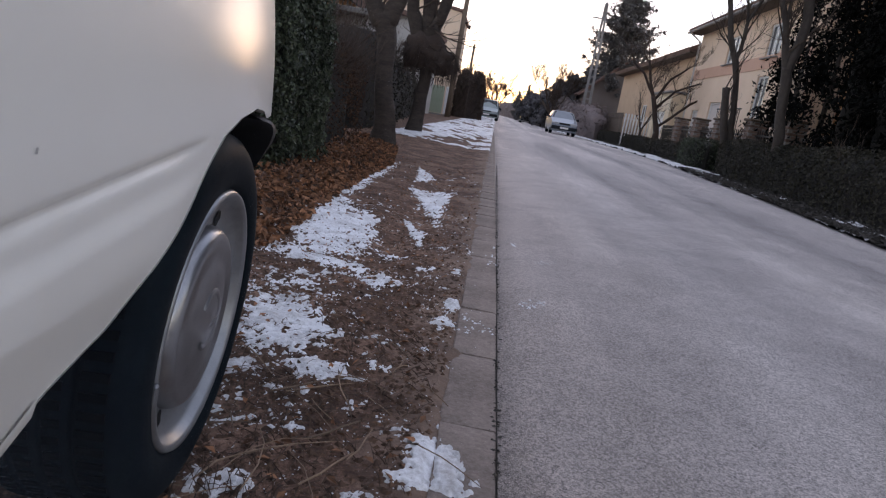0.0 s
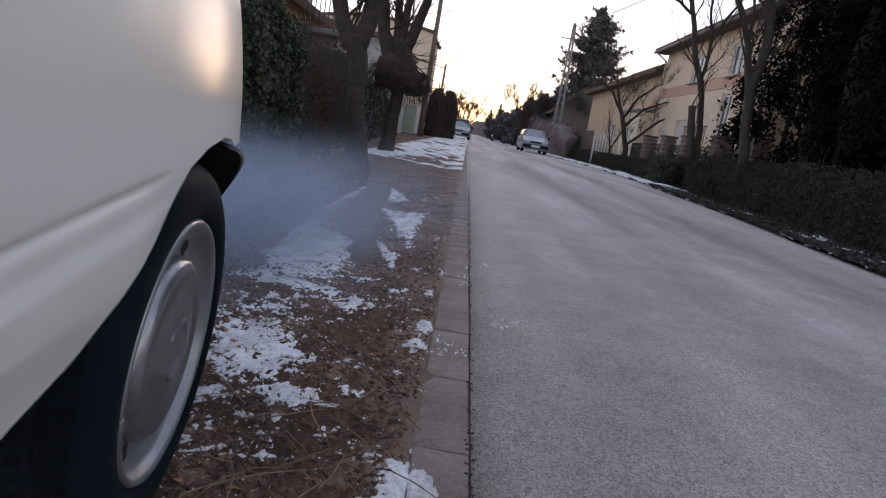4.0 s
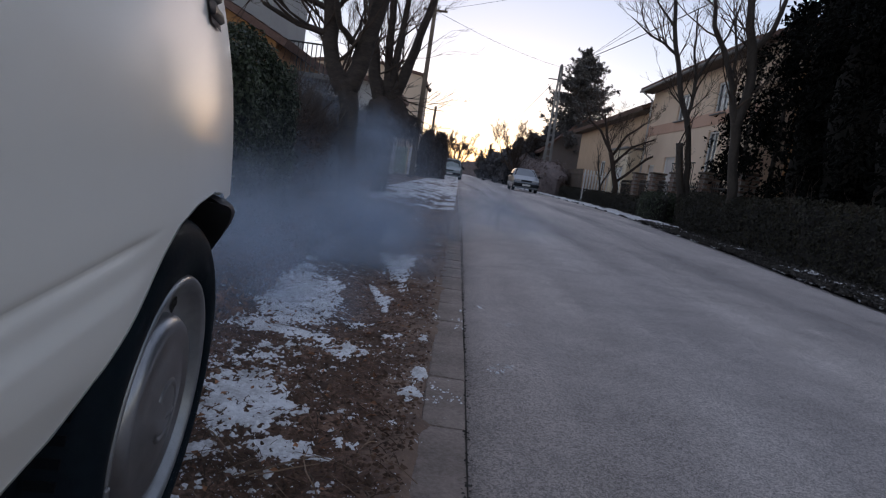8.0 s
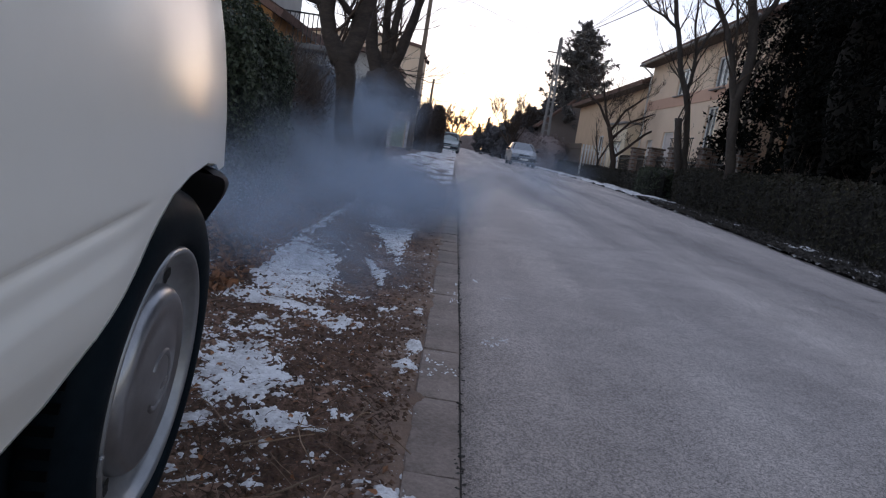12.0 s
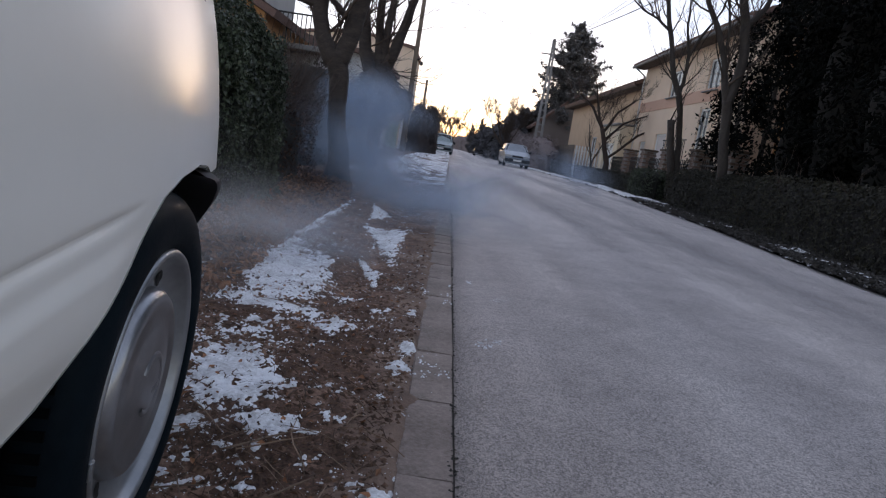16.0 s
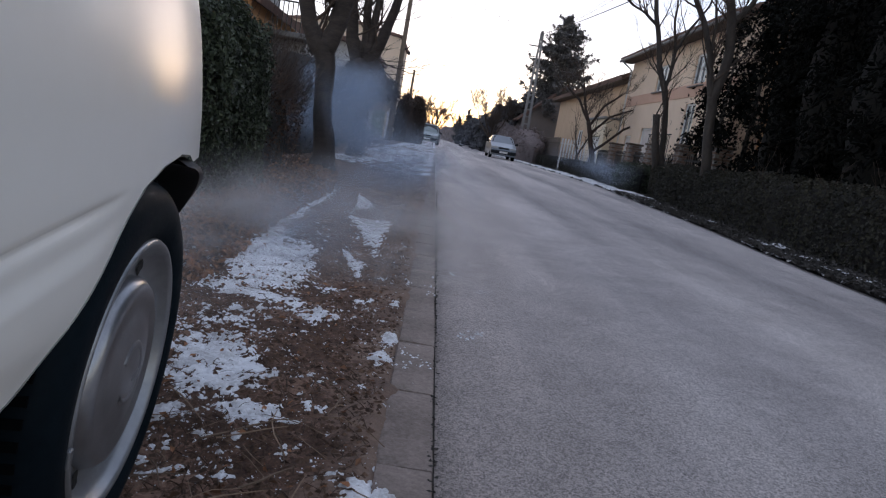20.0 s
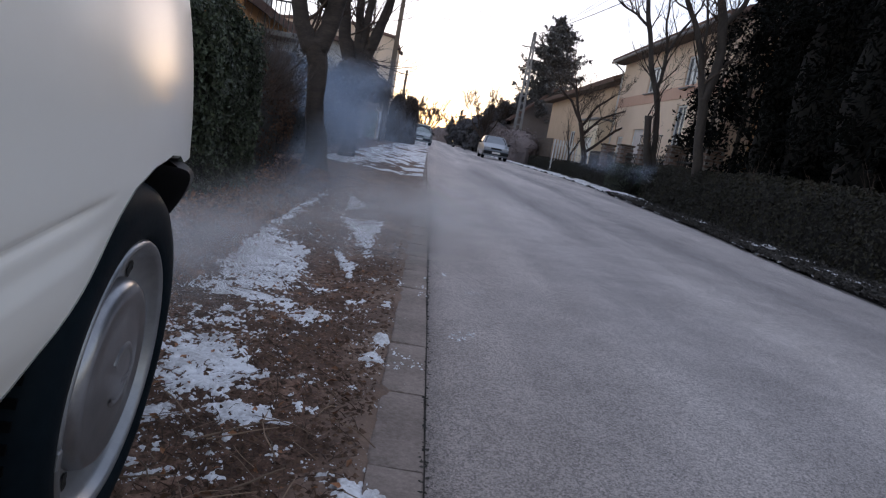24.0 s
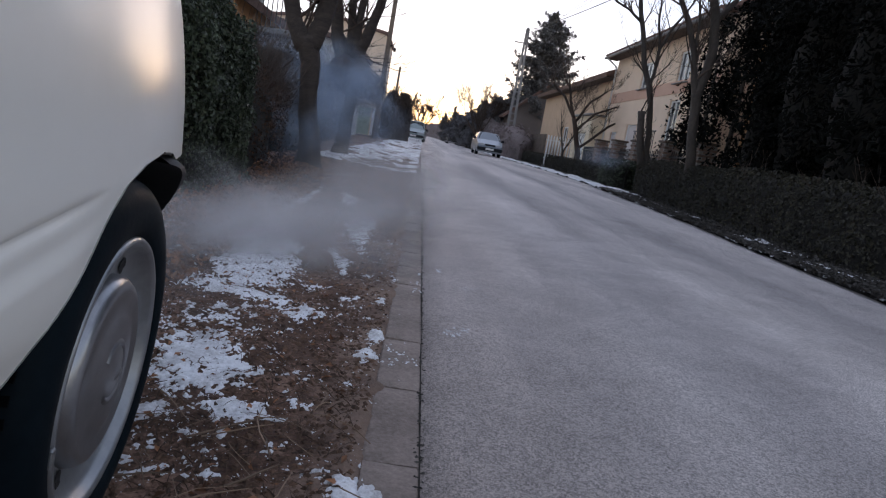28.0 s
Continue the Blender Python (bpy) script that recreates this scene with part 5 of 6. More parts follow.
def thuja(x, y, h, w, seed, leaf=0.13, count=9000, label="dense black-green conifer behind the hedge", cat="tree", mat=THUJA, core=1.0):
    """A columnar conifer: an inner mass of shade and flat sprays hanging in clumps."""
    r = np.random.RandomState(seed)
    rr = random.Random(seed)
    tree = holder("conifer", (x, y, 0), label, cat)
    g = Geo()
    g.tube([(0, 0, -0.05), (0.03, 0, h * 0.6), (0, 0, h * 0.95)], [0.08, 0.05, 0.015], 8)
    g.make("trunk", GREYBARK, tree, smooth=True)
    ps, ns = [], []
    clumps = int(count / 46)
    for _ in range(clumps):
        t = rr.random() ** 0.85
        z = 0.35 + t * (h - 0.35)
        a = rr.uniform(0, 2 * math.pi)
        reach = w * (0.55 + 0.45 * math.sin(math.pi * min(1, 0.25 + t * 0.8))) * (1.02 - 0.75 * max(0, t - 0.65) / 0.35) * rr.uniform(0.45, 1.08)
        c = Vector((math.cos(a) * reach, math.sin(a) * reach, z))
        out = Vector((math.cos(a), math.sin(a), -0.25))
        for _ in range(46):
            s = rr.random()
            ps.append(c + out * (s - 0.6) * 0.5 + Vector((rr.gauss(0, 0.10), rr.gauss(0, 0.10), rr.gauss(0, 0.13) - 0.12 * s)))
            ns.append((out.x + rr.gauss(0, 0.6), out.y + rr.gauss(0, 0.6), 0.5 + rr.gauss(0, 0.5)))
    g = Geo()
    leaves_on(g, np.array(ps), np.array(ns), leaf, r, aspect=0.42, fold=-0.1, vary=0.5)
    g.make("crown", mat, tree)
    if not core:
        return tree
    # Closed column in the near-black core colour, painted shade behind the sprays.
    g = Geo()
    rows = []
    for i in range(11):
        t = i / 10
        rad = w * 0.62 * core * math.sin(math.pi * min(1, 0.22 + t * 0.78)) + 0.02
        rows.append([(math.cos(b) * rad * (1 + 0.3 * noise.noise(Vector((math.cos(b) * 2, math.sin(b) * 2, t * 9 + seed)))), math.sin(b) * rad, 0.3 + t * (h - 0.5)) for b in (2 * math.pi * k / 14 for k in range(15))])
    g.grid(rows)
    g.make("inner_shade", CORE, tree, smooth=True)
    return tree


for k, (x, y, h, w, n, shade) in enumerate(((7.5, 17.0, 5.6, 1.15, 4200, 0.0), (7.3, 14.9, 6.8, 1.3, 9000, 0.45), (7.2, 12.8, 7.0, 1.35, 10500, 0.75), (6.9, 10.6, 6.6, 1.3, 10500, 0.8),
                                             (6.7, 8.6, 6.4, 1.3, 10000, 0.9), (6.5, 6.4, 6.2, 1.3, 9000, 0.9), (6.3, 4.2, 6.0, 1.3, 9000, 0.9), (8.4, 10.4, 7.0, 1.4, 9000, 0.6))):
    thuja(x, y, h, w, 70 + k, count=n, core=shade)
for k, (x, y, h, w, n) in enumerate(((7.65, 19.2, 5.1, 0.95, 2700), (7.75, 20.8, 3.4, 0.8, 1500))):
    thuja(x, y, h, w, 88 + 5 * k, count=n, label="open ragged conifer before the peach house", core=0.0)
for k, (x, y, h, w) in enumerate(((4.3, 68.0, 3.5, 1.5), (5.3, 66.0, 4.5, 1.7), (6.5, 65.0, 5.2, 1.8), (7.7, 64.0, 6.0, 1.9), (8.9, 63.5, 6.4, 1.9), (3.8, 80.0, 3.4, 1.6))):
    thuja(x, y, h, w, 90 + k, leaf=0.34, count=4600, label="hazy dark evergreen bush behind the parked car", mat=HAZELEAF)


# ---- buildings ----
def window_unit(parent, m, w, h, bars=1, mat=WHITE, pane=PANE, name="window", sill=True):
    """A framed window in the plane x-z of m, its lower left corner at the origin, set back 8 cm."""
    g = Geo()
    t = 0.07
    for c, s in (((w / 2, 0.09, t / 2), (w, 0.06, t)), ((w / 2, 0.09, h - t / 2), (w, 0.06, t)), ((t / 2, 0.09, h / 2), (t, 0.06, h - 2 * t)), ((w - t / 2, 0.09, h / 2), (t, 0.06, h - 2 * t))):
        g.box(c, s, 0.008)
    for k in range(1, bars + 1):
        g.box((w * k / (bars + 1), 0.09, h / 2), (0.055, 0.055, h - 2 * t), 0.006)
    frame_ob = g.make(name, mat, parent)
    frame_ob.matrix_basis = m
    g = Geo()
    g.box((w / 2, 0.105, h / 2), (w - 0.1, 0.012, h - 0.1))
    g.make("pane", pane, frame_ob)
    if sill:
        g = Geo()
        g.box((w / 2, -0.03, -0.03), (w + 0.12, 0.2, 0.04), 0.008)
        g.make("sill", POLECONC, frame_ob)
    return frame_ob


def prism(geo, a, b, c, y0, y1):
    """A gable: the triangle a, b, c of (x, z) between two depths."""
    q = [(p[0], y, p[1]) for y in (y0, y1) for p in (a, b, c)]
    geo.add(q, [(0, 1, 2), (5, 4, 3), (0, 3, 4, 1), (1, 4, 5, 2), (2, 5, 3, 0)])


def roof_slab(parent, pts, thick, mat, name="roof", ribs=0):
    """A sloped slab from four corners (eave a, eave b, ridge b, ridge a) with raised tile courses."""
    a, b, c, d = (Vector(p) for p in pts)
    n = (b - a).cross(d - a).normalized()
    if n.z < 0:
        n = -n
    g = Geo()
    q = [a, b, c, d]
    lo, hi = [tuple(p) for p in q], [tuple(p + n * thick) for p in q]
    g.add(lo + hi, [(3, 2, 1, 0), (4, 5, 6, 7), (0, 1, 5, 4), (1, 2, 6, 5), (2, 3, 7, 6), (3, 0, 4, 7)])
    tiles = Geo()
    for k in range(ribs):
        t0 = k / ribs
        p0, p1 = a.lerp(d, t0), b.lerp(c, t0)
        q0, q1 = a.lerp(d, t0 + 0.8 / ribs), b.lerp(c, t0 + 0.8 / ribs)
        tiles.add([tuple(p0 + n * (thick + 0.03)), tuple(p1 + n * (thick + 0.03)), tuple(q1 + n * (thick + 0.004)), tuple(q0 + n * (thick + 0.004)), tuple(p0 + n * thick), tuple(p1 + n * thick)],
              [(0, 1, 2, 3), (4, 5, 1, 0)])
    slab = g.make(name, mat, parent)
    if ribs:
        tiles.make("tile_courses", mat, slab, kind="stuff")
    return slab


def along_street(x, y):
    """Facade frame on the right: wall x runs up the street's far side from near to far, depth goes away from the street."""
    return Matrix(((0, 1, 0, x), (1, 0, 0, y), (0, 0, 1, 0), (0, 0, 0, 1)))


def peach_house():
    """Two storeys, street wall at x = 8.4, from y = 20.5 to 32.4."""
    h = holder("house", (8.4, 20.5, 0), "two-storey peach rendered house with a terracotta band", "house")
    m = along_street(0, 0)
    holes = [(2.9, 3.9, 1.2, 3.3), (7.2, 8.6, 0.95, 2.5), (10.0, 10.9, 0.2, 2.2), (6.6, 7.9, 3.95, 5.0), (2.6, 3.8, 3.9, 5.0)]
    g = Geo()
    wall(g, m, 11.9, 5.65, 0.35, holes)
    g.make("wall", PEACH, h)
    for y, turn in ((11.9, -1), (0.0, 1)):
        g = Geo()
        wall(g, Matrix(((1, 0, 0, 0.354), (0, turn, 0, y), (0, 0, 1, 0), (0, 0, 0, 1))), 8.6, 5.65, 0.35, [])
        g.make("wall", PEACH, h)
        g = Geo()
        prism(g, (0.0, 5.652), (9.0, 5.652), (4.5, 7.6), y, y + turn * 0.3)
        g.make("gable", PEACH, h)
    g = Geo()
    g.box((-0.012, 5.95, 3.75), (0.03, 11.86, 0.44), 0.006)
    g.make("band", PEACHBAND, h)
    for x0, x1, z0, z1 in holes:
        if z0 == 0.95:
            window_unit(h, m @ Matrix.Translation((x0, 0, z0)), x1 - x0, z1 - z0, 0, WHITE, CLOTH)
        elif z0 == 0.2:
            window_unit(h, m @ Matrix.Translation((x0, 0, z0)), x1 - x0, z1 - z0, 0, WHITE, CLOTH, "door", False)
        else:
            window_unit(h, m @ Matrix.Translation((x0, 0, z0)), x1 - x0, z1 - z0, 1)
    roof_slab(h, [(-0.55, -0.4, 5.6), (-0.55, 12.2, 5.6), (4.5, 12.2, 7.8), (4.5, -0.4, 7.8)], 0.12, ROOF, ribs=18)
    roof_slab(h, [(9.75, -0.4, 5.52), (9.75, 12.2, 5.52), (4.5, 12.2, 7.8), (4.5, -0.4, 7.8)], 0.16, ROOF, ribs=6)
    g = Geo()
    g.box((-0.28, 5.9, 5.56), (0.54, 12.5, 0.05), 0.01)
    g.make("soffit", TIMBER, h)
    g = Geo()
    g.tube([(-0.6, -0.4, 5.58), (-0.6, 12.15, 5.58)], [0.06, 0.06], 8)
    g.make("gutter", POLECONC, h, smooth=True)
    for y in (11.75,):
        g = Geo()
        g.tube([(-0.6, y, 5.54), (-0.1, y, 5.2), (-0.08, y, 0.1)], [0.045] * 3, 8)
        g.make("downpipe", WHITE, h, smooth=True)
    # small balcony with iron rails below the tall window
    b = Geo()
    b.box((-0.45, 3.4, 1.12), (0.9, 2.4, 0.14), 0.02)
    slab = b.make("balcony", POLECONC, h)
    for k in range(15):
        r = Geo()
        r.box((-0.86, 2.3 + k * 0.157, 1.62), (0.02, 0.02, 0.86))
        r.make("baluster", BLACKMETAL, slab)
    r = Geo()
    r.box((-0.86, 3.4, 2.07), (0.045, 2.4, 0.04), 0.008)
    r.make("handrail", BLACKMETAL, slab)


def cream_house():
    """Lower neighbour beyond, eave at 4.8 m, 19 m long."""
    h = holder("house", (8.7, 33.3, 0), "low ochre rendered house with a long tiled roof", "house")
    m = along_street(0, 0)
    holes = [(1.2, 2.6, 1.3, 2.6), (4.6, 6.0, 1.3, 2.6), (9.0, 10.4, 1.3, 2.6)]
    g = Geo()
    wall(g, m, 19.0, 4.9, 0.35, holes)
    g.make("wall", OCHRE, h)
    for y, turn in ((19.0, -1), (0.0, 1)):
        g = Geo()
        wall(g, Matrix(((1, 0, 0, 0.354), (0, turn, 0, y), (0, 0, 1, 0), (0, 0, 0, 1))), 7.6, 4.9, 0.35, [])
        g.make("wall", OCHRE, h)
        g = Geo()
        prism(g, (0.0, 4.902), (8.0, 4.902), (4.0, 6.8), y, y + turn * 0.3)
        g.make("gable", OCHRE, h)
    for x0, x1, z0, z1 in holes:
        window_unit(h, m @ Matrix.Translation((x0, 0, z0)), x1 - x0, z1 - z0, 1)
    roof_slab(h, [(-0.6, -0.4, 4.85), (-0.6, 19.4, 4.85), (4, 19.4, 7.0), (4, -0.4, 7.0)], 0.16, ROOF, ribs=14)
    roof_slab(h, [(8.6, -0.4, 4.85), (8.6, 19.4, 4.85), (4, 19.4, 7.0), (4, -0.4, 7.0)], 0.16, ROOF, ribs=5)
    g = Geo()
    g.box((-0.3, 9.5, 4.82), (0.56, 19.7, 0.05), 0.01)
    g.make("soffit", TIMBER, h)


def cream_garage():
    """Low flat-roofed garage before the ochre house."""
    h = holder("garage", (7.95, 33.6, 0), "low cream rendered garage beside the white gate", "garage")
    g = Geo()
    wall(g, along_street(0, 0), 3.6, 2.95, 0.25, [(0.8, 2.9, 0.0, 2.1)])
    wall(g, Matrix(((1, 0, 0, 0.254), (0, 1, 0, 0), (0, 0, 1, 0), (0, 0, 0, 1))), 0.48, 2.95, 0.2, [])
    wall(g, Matrix(((1, 0, 0, 0.254), (0, -1, 0, 3.6), (0, 0, 1, 0), (0, 0, 0, 1))), 0.48, 2.95, 0.2, [])
    g.make("wall", CREAM, h)
    g = Geo()
    g.box((0.30, 1.8, 3.0), (0.95, 3.8, 0.1), 0.02)
    g.make("roof", POLECONC, h)
    g = Geo()
    g.box((0.14, 1.85, 1.05), (0.05, 2.08, 2.08), 0.01)
    g.make("door", WHITE, h)


peach_house()
cream_house()
cream_garage()


def gable_house(name, label, x0, x1, y0, depth, eave, ridge, mat, over=0.35, roofmat=ROOF, holes=()):
    """A house whose gable wall faces back down the street at y0."""
    h = holder(name, (x0, y0, 0), label, "house")
    w = x1 - x0
    g = Geo()
    wall(g, Matrix.Identity(4), w, eave, 0.35, list(holes))
    g.make("wall", mat, h)
    for x, turn in ((w, -1), (0, 1)):
        g = Geo()
        wall(g, Matrix(((0, turn, 0, x), (1, 0, 0, 0.354), (0, 0, 1, 0), (0, 0, 0, 1))), depth - 0.354, eave, 0.35, [])
        g.make("wall", mat, h)
    for y in (0.0, depth - 0.3):
        g = Geo()
        prism(g, (0.0, eave + 0.002), (w, eave + 0.002), (w / 2, ridge), y, y + 0.3)
        g.make("gable", mat, h)
    for a, b, c, d in holes:
        window_unit(h, Matrix.Translation((a, 0, c)), b - a, d - c, 1)
    k = (ridge - eave) / (w / 2)
    roof_slab(h, [(w + over, -over, eave - over * k + 0.02), (w + over, depth + over, eave - over * k + 0.02), (w / 2, depth + over, ridge + 0.02), (w / 2, -over, ridge + 0.02)], 0.16, roofmat, ribs=14)
    roof_slab(h, [(-over, -over, eave - over * k + 0.02), (-over, depth + over, eave - over * k + 0.02), (w / 2, depth + over, ridge + 0.02), (w / 2, -over, ridge + 0.02)], 0.16, roofmat, ribs=6)
    return h


gable_house("house", "orange rendered house with a dark tiled roof", -12.6, -4.75, 16.0, 6.0, 3.05, 4.95, ORANGE, 0.25, holes=((2.0, 3.2, 1.1, 2.3),))


def grey_annex():
    """Grey rendered block with a railed balcony beyond the orange house."""
    h = holder("house", (-4.7, 17.6, 0), "grey rendered annex with a railed balcony", "house")
    g = Geo()
    g.box((-1.5, 3.0, 1.25), (4.7, 5.0, 2.5), 0.02)
    g.make("wall", GREYWALL, h)
    g = Geo()
    g.box((-3.0, 3.6, 4.15), (3.6, 4.0, 3.3), 0.02)
    g.make("upper_wall", GREYWALL, h)
    g = Geo()
    g.box((-0.4, 1.0, 2.58), (2.7, 2.2, 0.14), 0.02)
    slab = g.make("balcony", POLECONC, h)
    for k in range(22):
        r = Geo()
        r.box((-1.6 + k * 0.118, 0.0, 3.0), (0.022, 0.022, 0.74))
        r.make("baluster", BLACKMETAL, slab)
    r = Geo()
    r.box((-0.36, 0.0, 3.38), (2.6, 0.05, 0.04), 0.008)
    r.make("handrail", BLACKMETAL, slab)


grey_annex()
gable_house("house", "pale rendered house with a low-pitched roof", -12.5, -3.75, 29.0, 8.0, 3.8, 4.3, PALEWALL, 0.35, holes=((4.6, 5.8, 1.0, 2.3), (6.6, 7.7, 1.0, 2.3)))
gable_house("house", "pinkish rendered house farther along the street", -10.3, -3.3, 43.0, 8.0, 6.2, 6.7, PEACH, 0.12, holes=((4.9, 6.0, 3.2, 4.5), (4.9, 6.0, 0.9, 2.2)))
gable_house("house", "orange rendered house hidden behind the conifers", 8.9, 16.0, 12.2, 7.2, 5.2, 7.6, ORANGE, 0.3)
# far houses on the other side, dark against the glow
gable_house("house", "distant dark-roofed house behind bare trees", 6.9, 14.0, 60.0, 9.0, 3.6, 6.8, DIMWALL, 0.4)
gable_house("house", "distant dark-roofed house behind bare trees", 6.7, 14.0, 78.0, 10.0, 3.4, 6.3, DIMWALL, 0.4)
hedge_body("far_hedge", "haze-paled mass of distant garden shrubs", [(6.6, 47.0), (6.3, 60.0), (6.2, 74.0), (6.4, 96.0)], 2.2, lambda u: 1.5 + 2.2 * min(1, u * 3) - 1.0 * u + 0.5 * math.sin(u * 19), HAZEWOOD, 0.16, 9000, 12, "shrubs", lump=0.3, twigs=260, inner=HAZEWOOD, twigmat=HAZEWOOD)
hedge_body("far_hedge", "haze-paled mass of distant garden shrubs", [(-4.2, 66.0), (-3.6, 90.0), (-3.4, 130.0)], 2.0, lambda u: 2.4 + 0.7 * math.sin(u * 15), HAZEWOOD, 0.16, 6000, 13, "shrubs", lump=0.3, twigs=200, inner=HAZEWOOD, twigmat=HAZEWOOD)
hedge_body("far_hedge", "haze-paled mass of distant garden shrubs", [(5.5, 98.0), (5.0, 130.0), (3.0, 190.0), (-2, 230.0), (-8, 240.0)], 3.0, lambda u: 3.4 + 0.9 * math.sin(u * 21), HAZEWOOD, 0.25, 7000, 14, "shrubs", lump=0.3, twigs=200, inner=HAZEWOOD, twigmat=HAZEWOOD)


# ---- fences, gates and poles ----
def brick_pillar(x, y, h, w, label="square brown brick fence pillar with a cap"):
    p = holder("fence_pillar", (x, y, 0), label, "pillar", "brick fence pillars")
    g = Geo()
    g.box((0, 0, h / 2), (w - 0.012, w - 0.012, h))
    g.make("core", MORTAR, p)
    brick = Geo()
    brick.box((0, 0, 0), (0.235, 0.115, 0.062), 0.006)
    me = None
    course = 0
    z = 0.04
    while z < h - 0.03:
        for side in range(4):
            for k in (-1, 0) if course % 2 else (-0.5,):
                a = side * 90
                m = pose(0, 0, z, 0, 0, a) @ Matrix.Translation(((k + 0.5) * 0.245, -w / 2 + 0.055, 0))
                if abs(m.translation.x) > w or abs(m.translation.y) > w:
                    continue
                if me is None:
                    ob = brick.make("brick", BRICK, p)
                    me = ob.data
                else:
                    ob = new("brick", me)
                    ob.parent = p
                ob.matrix_basis = m
        z += 0.075
        course += 1
    g = Geo()
    g.box((0, 0, h + 0.03), (w + 0.1, w + 0.1, 0.07), 0.02)
    g.make("cap", TIMBER, p)
    return p


first_pillar = brick_pillar(7.15, 27.8, 1.6, 0.44)
for x, y in ((7.1, 25.1), (7.07, 22.6), (7.03, 19.7), (7.0, 17.1)):
    copy_thing(first_pillar, pose(x, y, 0))


def fence_run(name, label, a, b, h, count, mat, slat, base=0.0, rails=(0.25, 0.85), category="fence"):
    """Upright slats between a and b on two rails."""
    a, b = Vector((*a, 0)), Vector((*b, 0))
    d = b - a
    f = holder(name, (a.x, a.y, 0), label, category, turn=math.degrees(math.atan2(d.y, d.x)))
    n = d.length
    if base:
        g = Geo()
        g.box((n / 2, 0, base / 2), (n, 0.2, base), 0.02)
        g.make("plinth", POLECONC, f)
    for t in rails:
        g = Geo()
        g.box((n / 2, 0.03, base + (h - base) * t), (n, 0.04, 0.05), 0.006)
        g.make("rail", mat, f)
    s = Geo()
    s.box((0, 0, (h - base) / 2), (slat, 0.025, h - base), 0.006)
    me = None
    for k in range(count):
        if me is None:
            ob = s.make("slat", mat, f)
            me = ob.data
        else:
            ob = new("slat", me)
            ob.parent = f
        ob.matrix_basis = pose(n * (k + 0.5) / count, 0, base + 0.02)
    return f


fence_run("picket_gate", "white painted picket gate between pillars", (6.65, 37.6), (8.15, 37.9), 1.75, 9, WHITE, 0.085, 0.12)
fence_run("wooden_fence", "brown vertical board fence", (7.65, 43.4), (7.75, 57.0), 1.95, 84, TIMBER, 0.13)
fence_run("iron_fence", "dark iron railings on a low wall", (7.3, 28.2), (7.5, 32.2), 1.35, 26, BLACKMETAL, 0.03, 0.5)
fence_run("iron_fence", "dark iron railings on a low wall", (7.1, 22.9), (7.12, 27.5), 1.35, 30, BLACKMETAL, 0.03, 0.5)
fence_run("iron_fence", "dark iron railings on a low wall", (7.02, 17.4), (7.06, 22.2), 1.35, 30, BLACKMETAL, 0.03, 0.5)
fence_run("metal_gate", "pale green sheet metal gate panels", (-4.35, 38.5), (-3.2, 38.5), 1.6, 9, GREENPAINT, 0.128, 0.1)
fence_run("white_gate", "narrow white slatted gate beside a pole", (-3.12, 38.5), (-2.78, 38.5), 1.6, 4, WHITE, 0.09, 0.1)
fence_run("garden_fence", "dark wire garden fence behind the trees", (-2.7, 10.5), (-4.5, 38.0), 1.3, 120, BLACKMETAL, 0.02, 0.15)


def wooden_pole(x, y, h, lean, label, bracket=True):
    p = holder("utility_pole", (x, y, 0), label, "pole")
    g = Geo()
    g.tube([(0, 0, -0.1), (lean * 0.5, 0, h * 0.5), (lean, 0, h)], [0.15, 0.125, 0.10], 12)
    g.make("shaft", POLEWOOD, p, smooth=True)
    if bracket:
        g = Geo()
        g.tube([(lean * 0.55, 0, h * 0.53), (lean * 0.55 + 0.25, -0.1, h * 0.54), (lean * 0.55 + 0.38, -0.12, h * 0.56)], [0.03, 0.03, 0.025], 8)
        g.box((lean * 0.55 + 0.36, -0.12, h * 0.515), (0.12, 0.14, 0.2), 0.02)
        g.make("lamp_bracket", BLACKMETAL, p)
    if not bracket:
        return
    g = Geo()
    g.box((lean, 0, h - 0.3), (1.3, 0.09, 0.1), 0.01)
    arm = g.make("cross_arm", POLEWOOD, p)
    for k in range(4):
        g = Geo()
        g.tube([(lean - 0.55 + k * 0.36, 0, h - 0.25), (lean - 0.55 + k * 0.36, 0, h - 0.08)], [0.03, 0.035], 8)
        g.make("insulator", WHITE, arm, smooth=True)


wooden_pole(-2.66, 36.0, 9.0, 0.1, "brown wooden utility pole by the snowy verge")
wooden_pole(-3.1, 60.0, 6.0, 0.1, "distant wooden utility pole", False)


def lattice_pole():
    """Concrete pole of two legs joined by rungs, with a short arm near the top."""
    p = holder("utility_pole", (6.82, 56.0, 0), "pale concrete ladder-like utility pole", "pole")
    h = 10.2
    for s in (-1, 1):
        g = Geo()
        pts = [(s * 0.31, -0.1), (s * 0.07, h)]
        a, b = Vector((pts[0][0], 0, -0.1)), Vector((pts[1][0], 0, h))
        g.tube([a, a.lerp(b, 0.5), b], [0.15, 0.125, 0.10], 4)
        g.make("leg", POLECONC, p)
    for k in range(16):
        z = 0.6 + k * 0.58
        half = 0.31 - 0.24 * z / h
        g = Geo()
        g.box((0, 0, z), (2 * half, 0.08, 0.11), 0.01)
        g.make("rung", POLECONC, p)
    g = Geo()
    g.box((-0.45, 0, h - 1.1), (0.9, 0.08, 0.09), 0.01)
    g.make("arm", POLECONC, p)
    g = Geo()
    g.box((0, 0, h + 0.05), (0.2, 0.16, 0.16), 0.02)
    g.make("top", POLECONC, p)


lattice_pole()


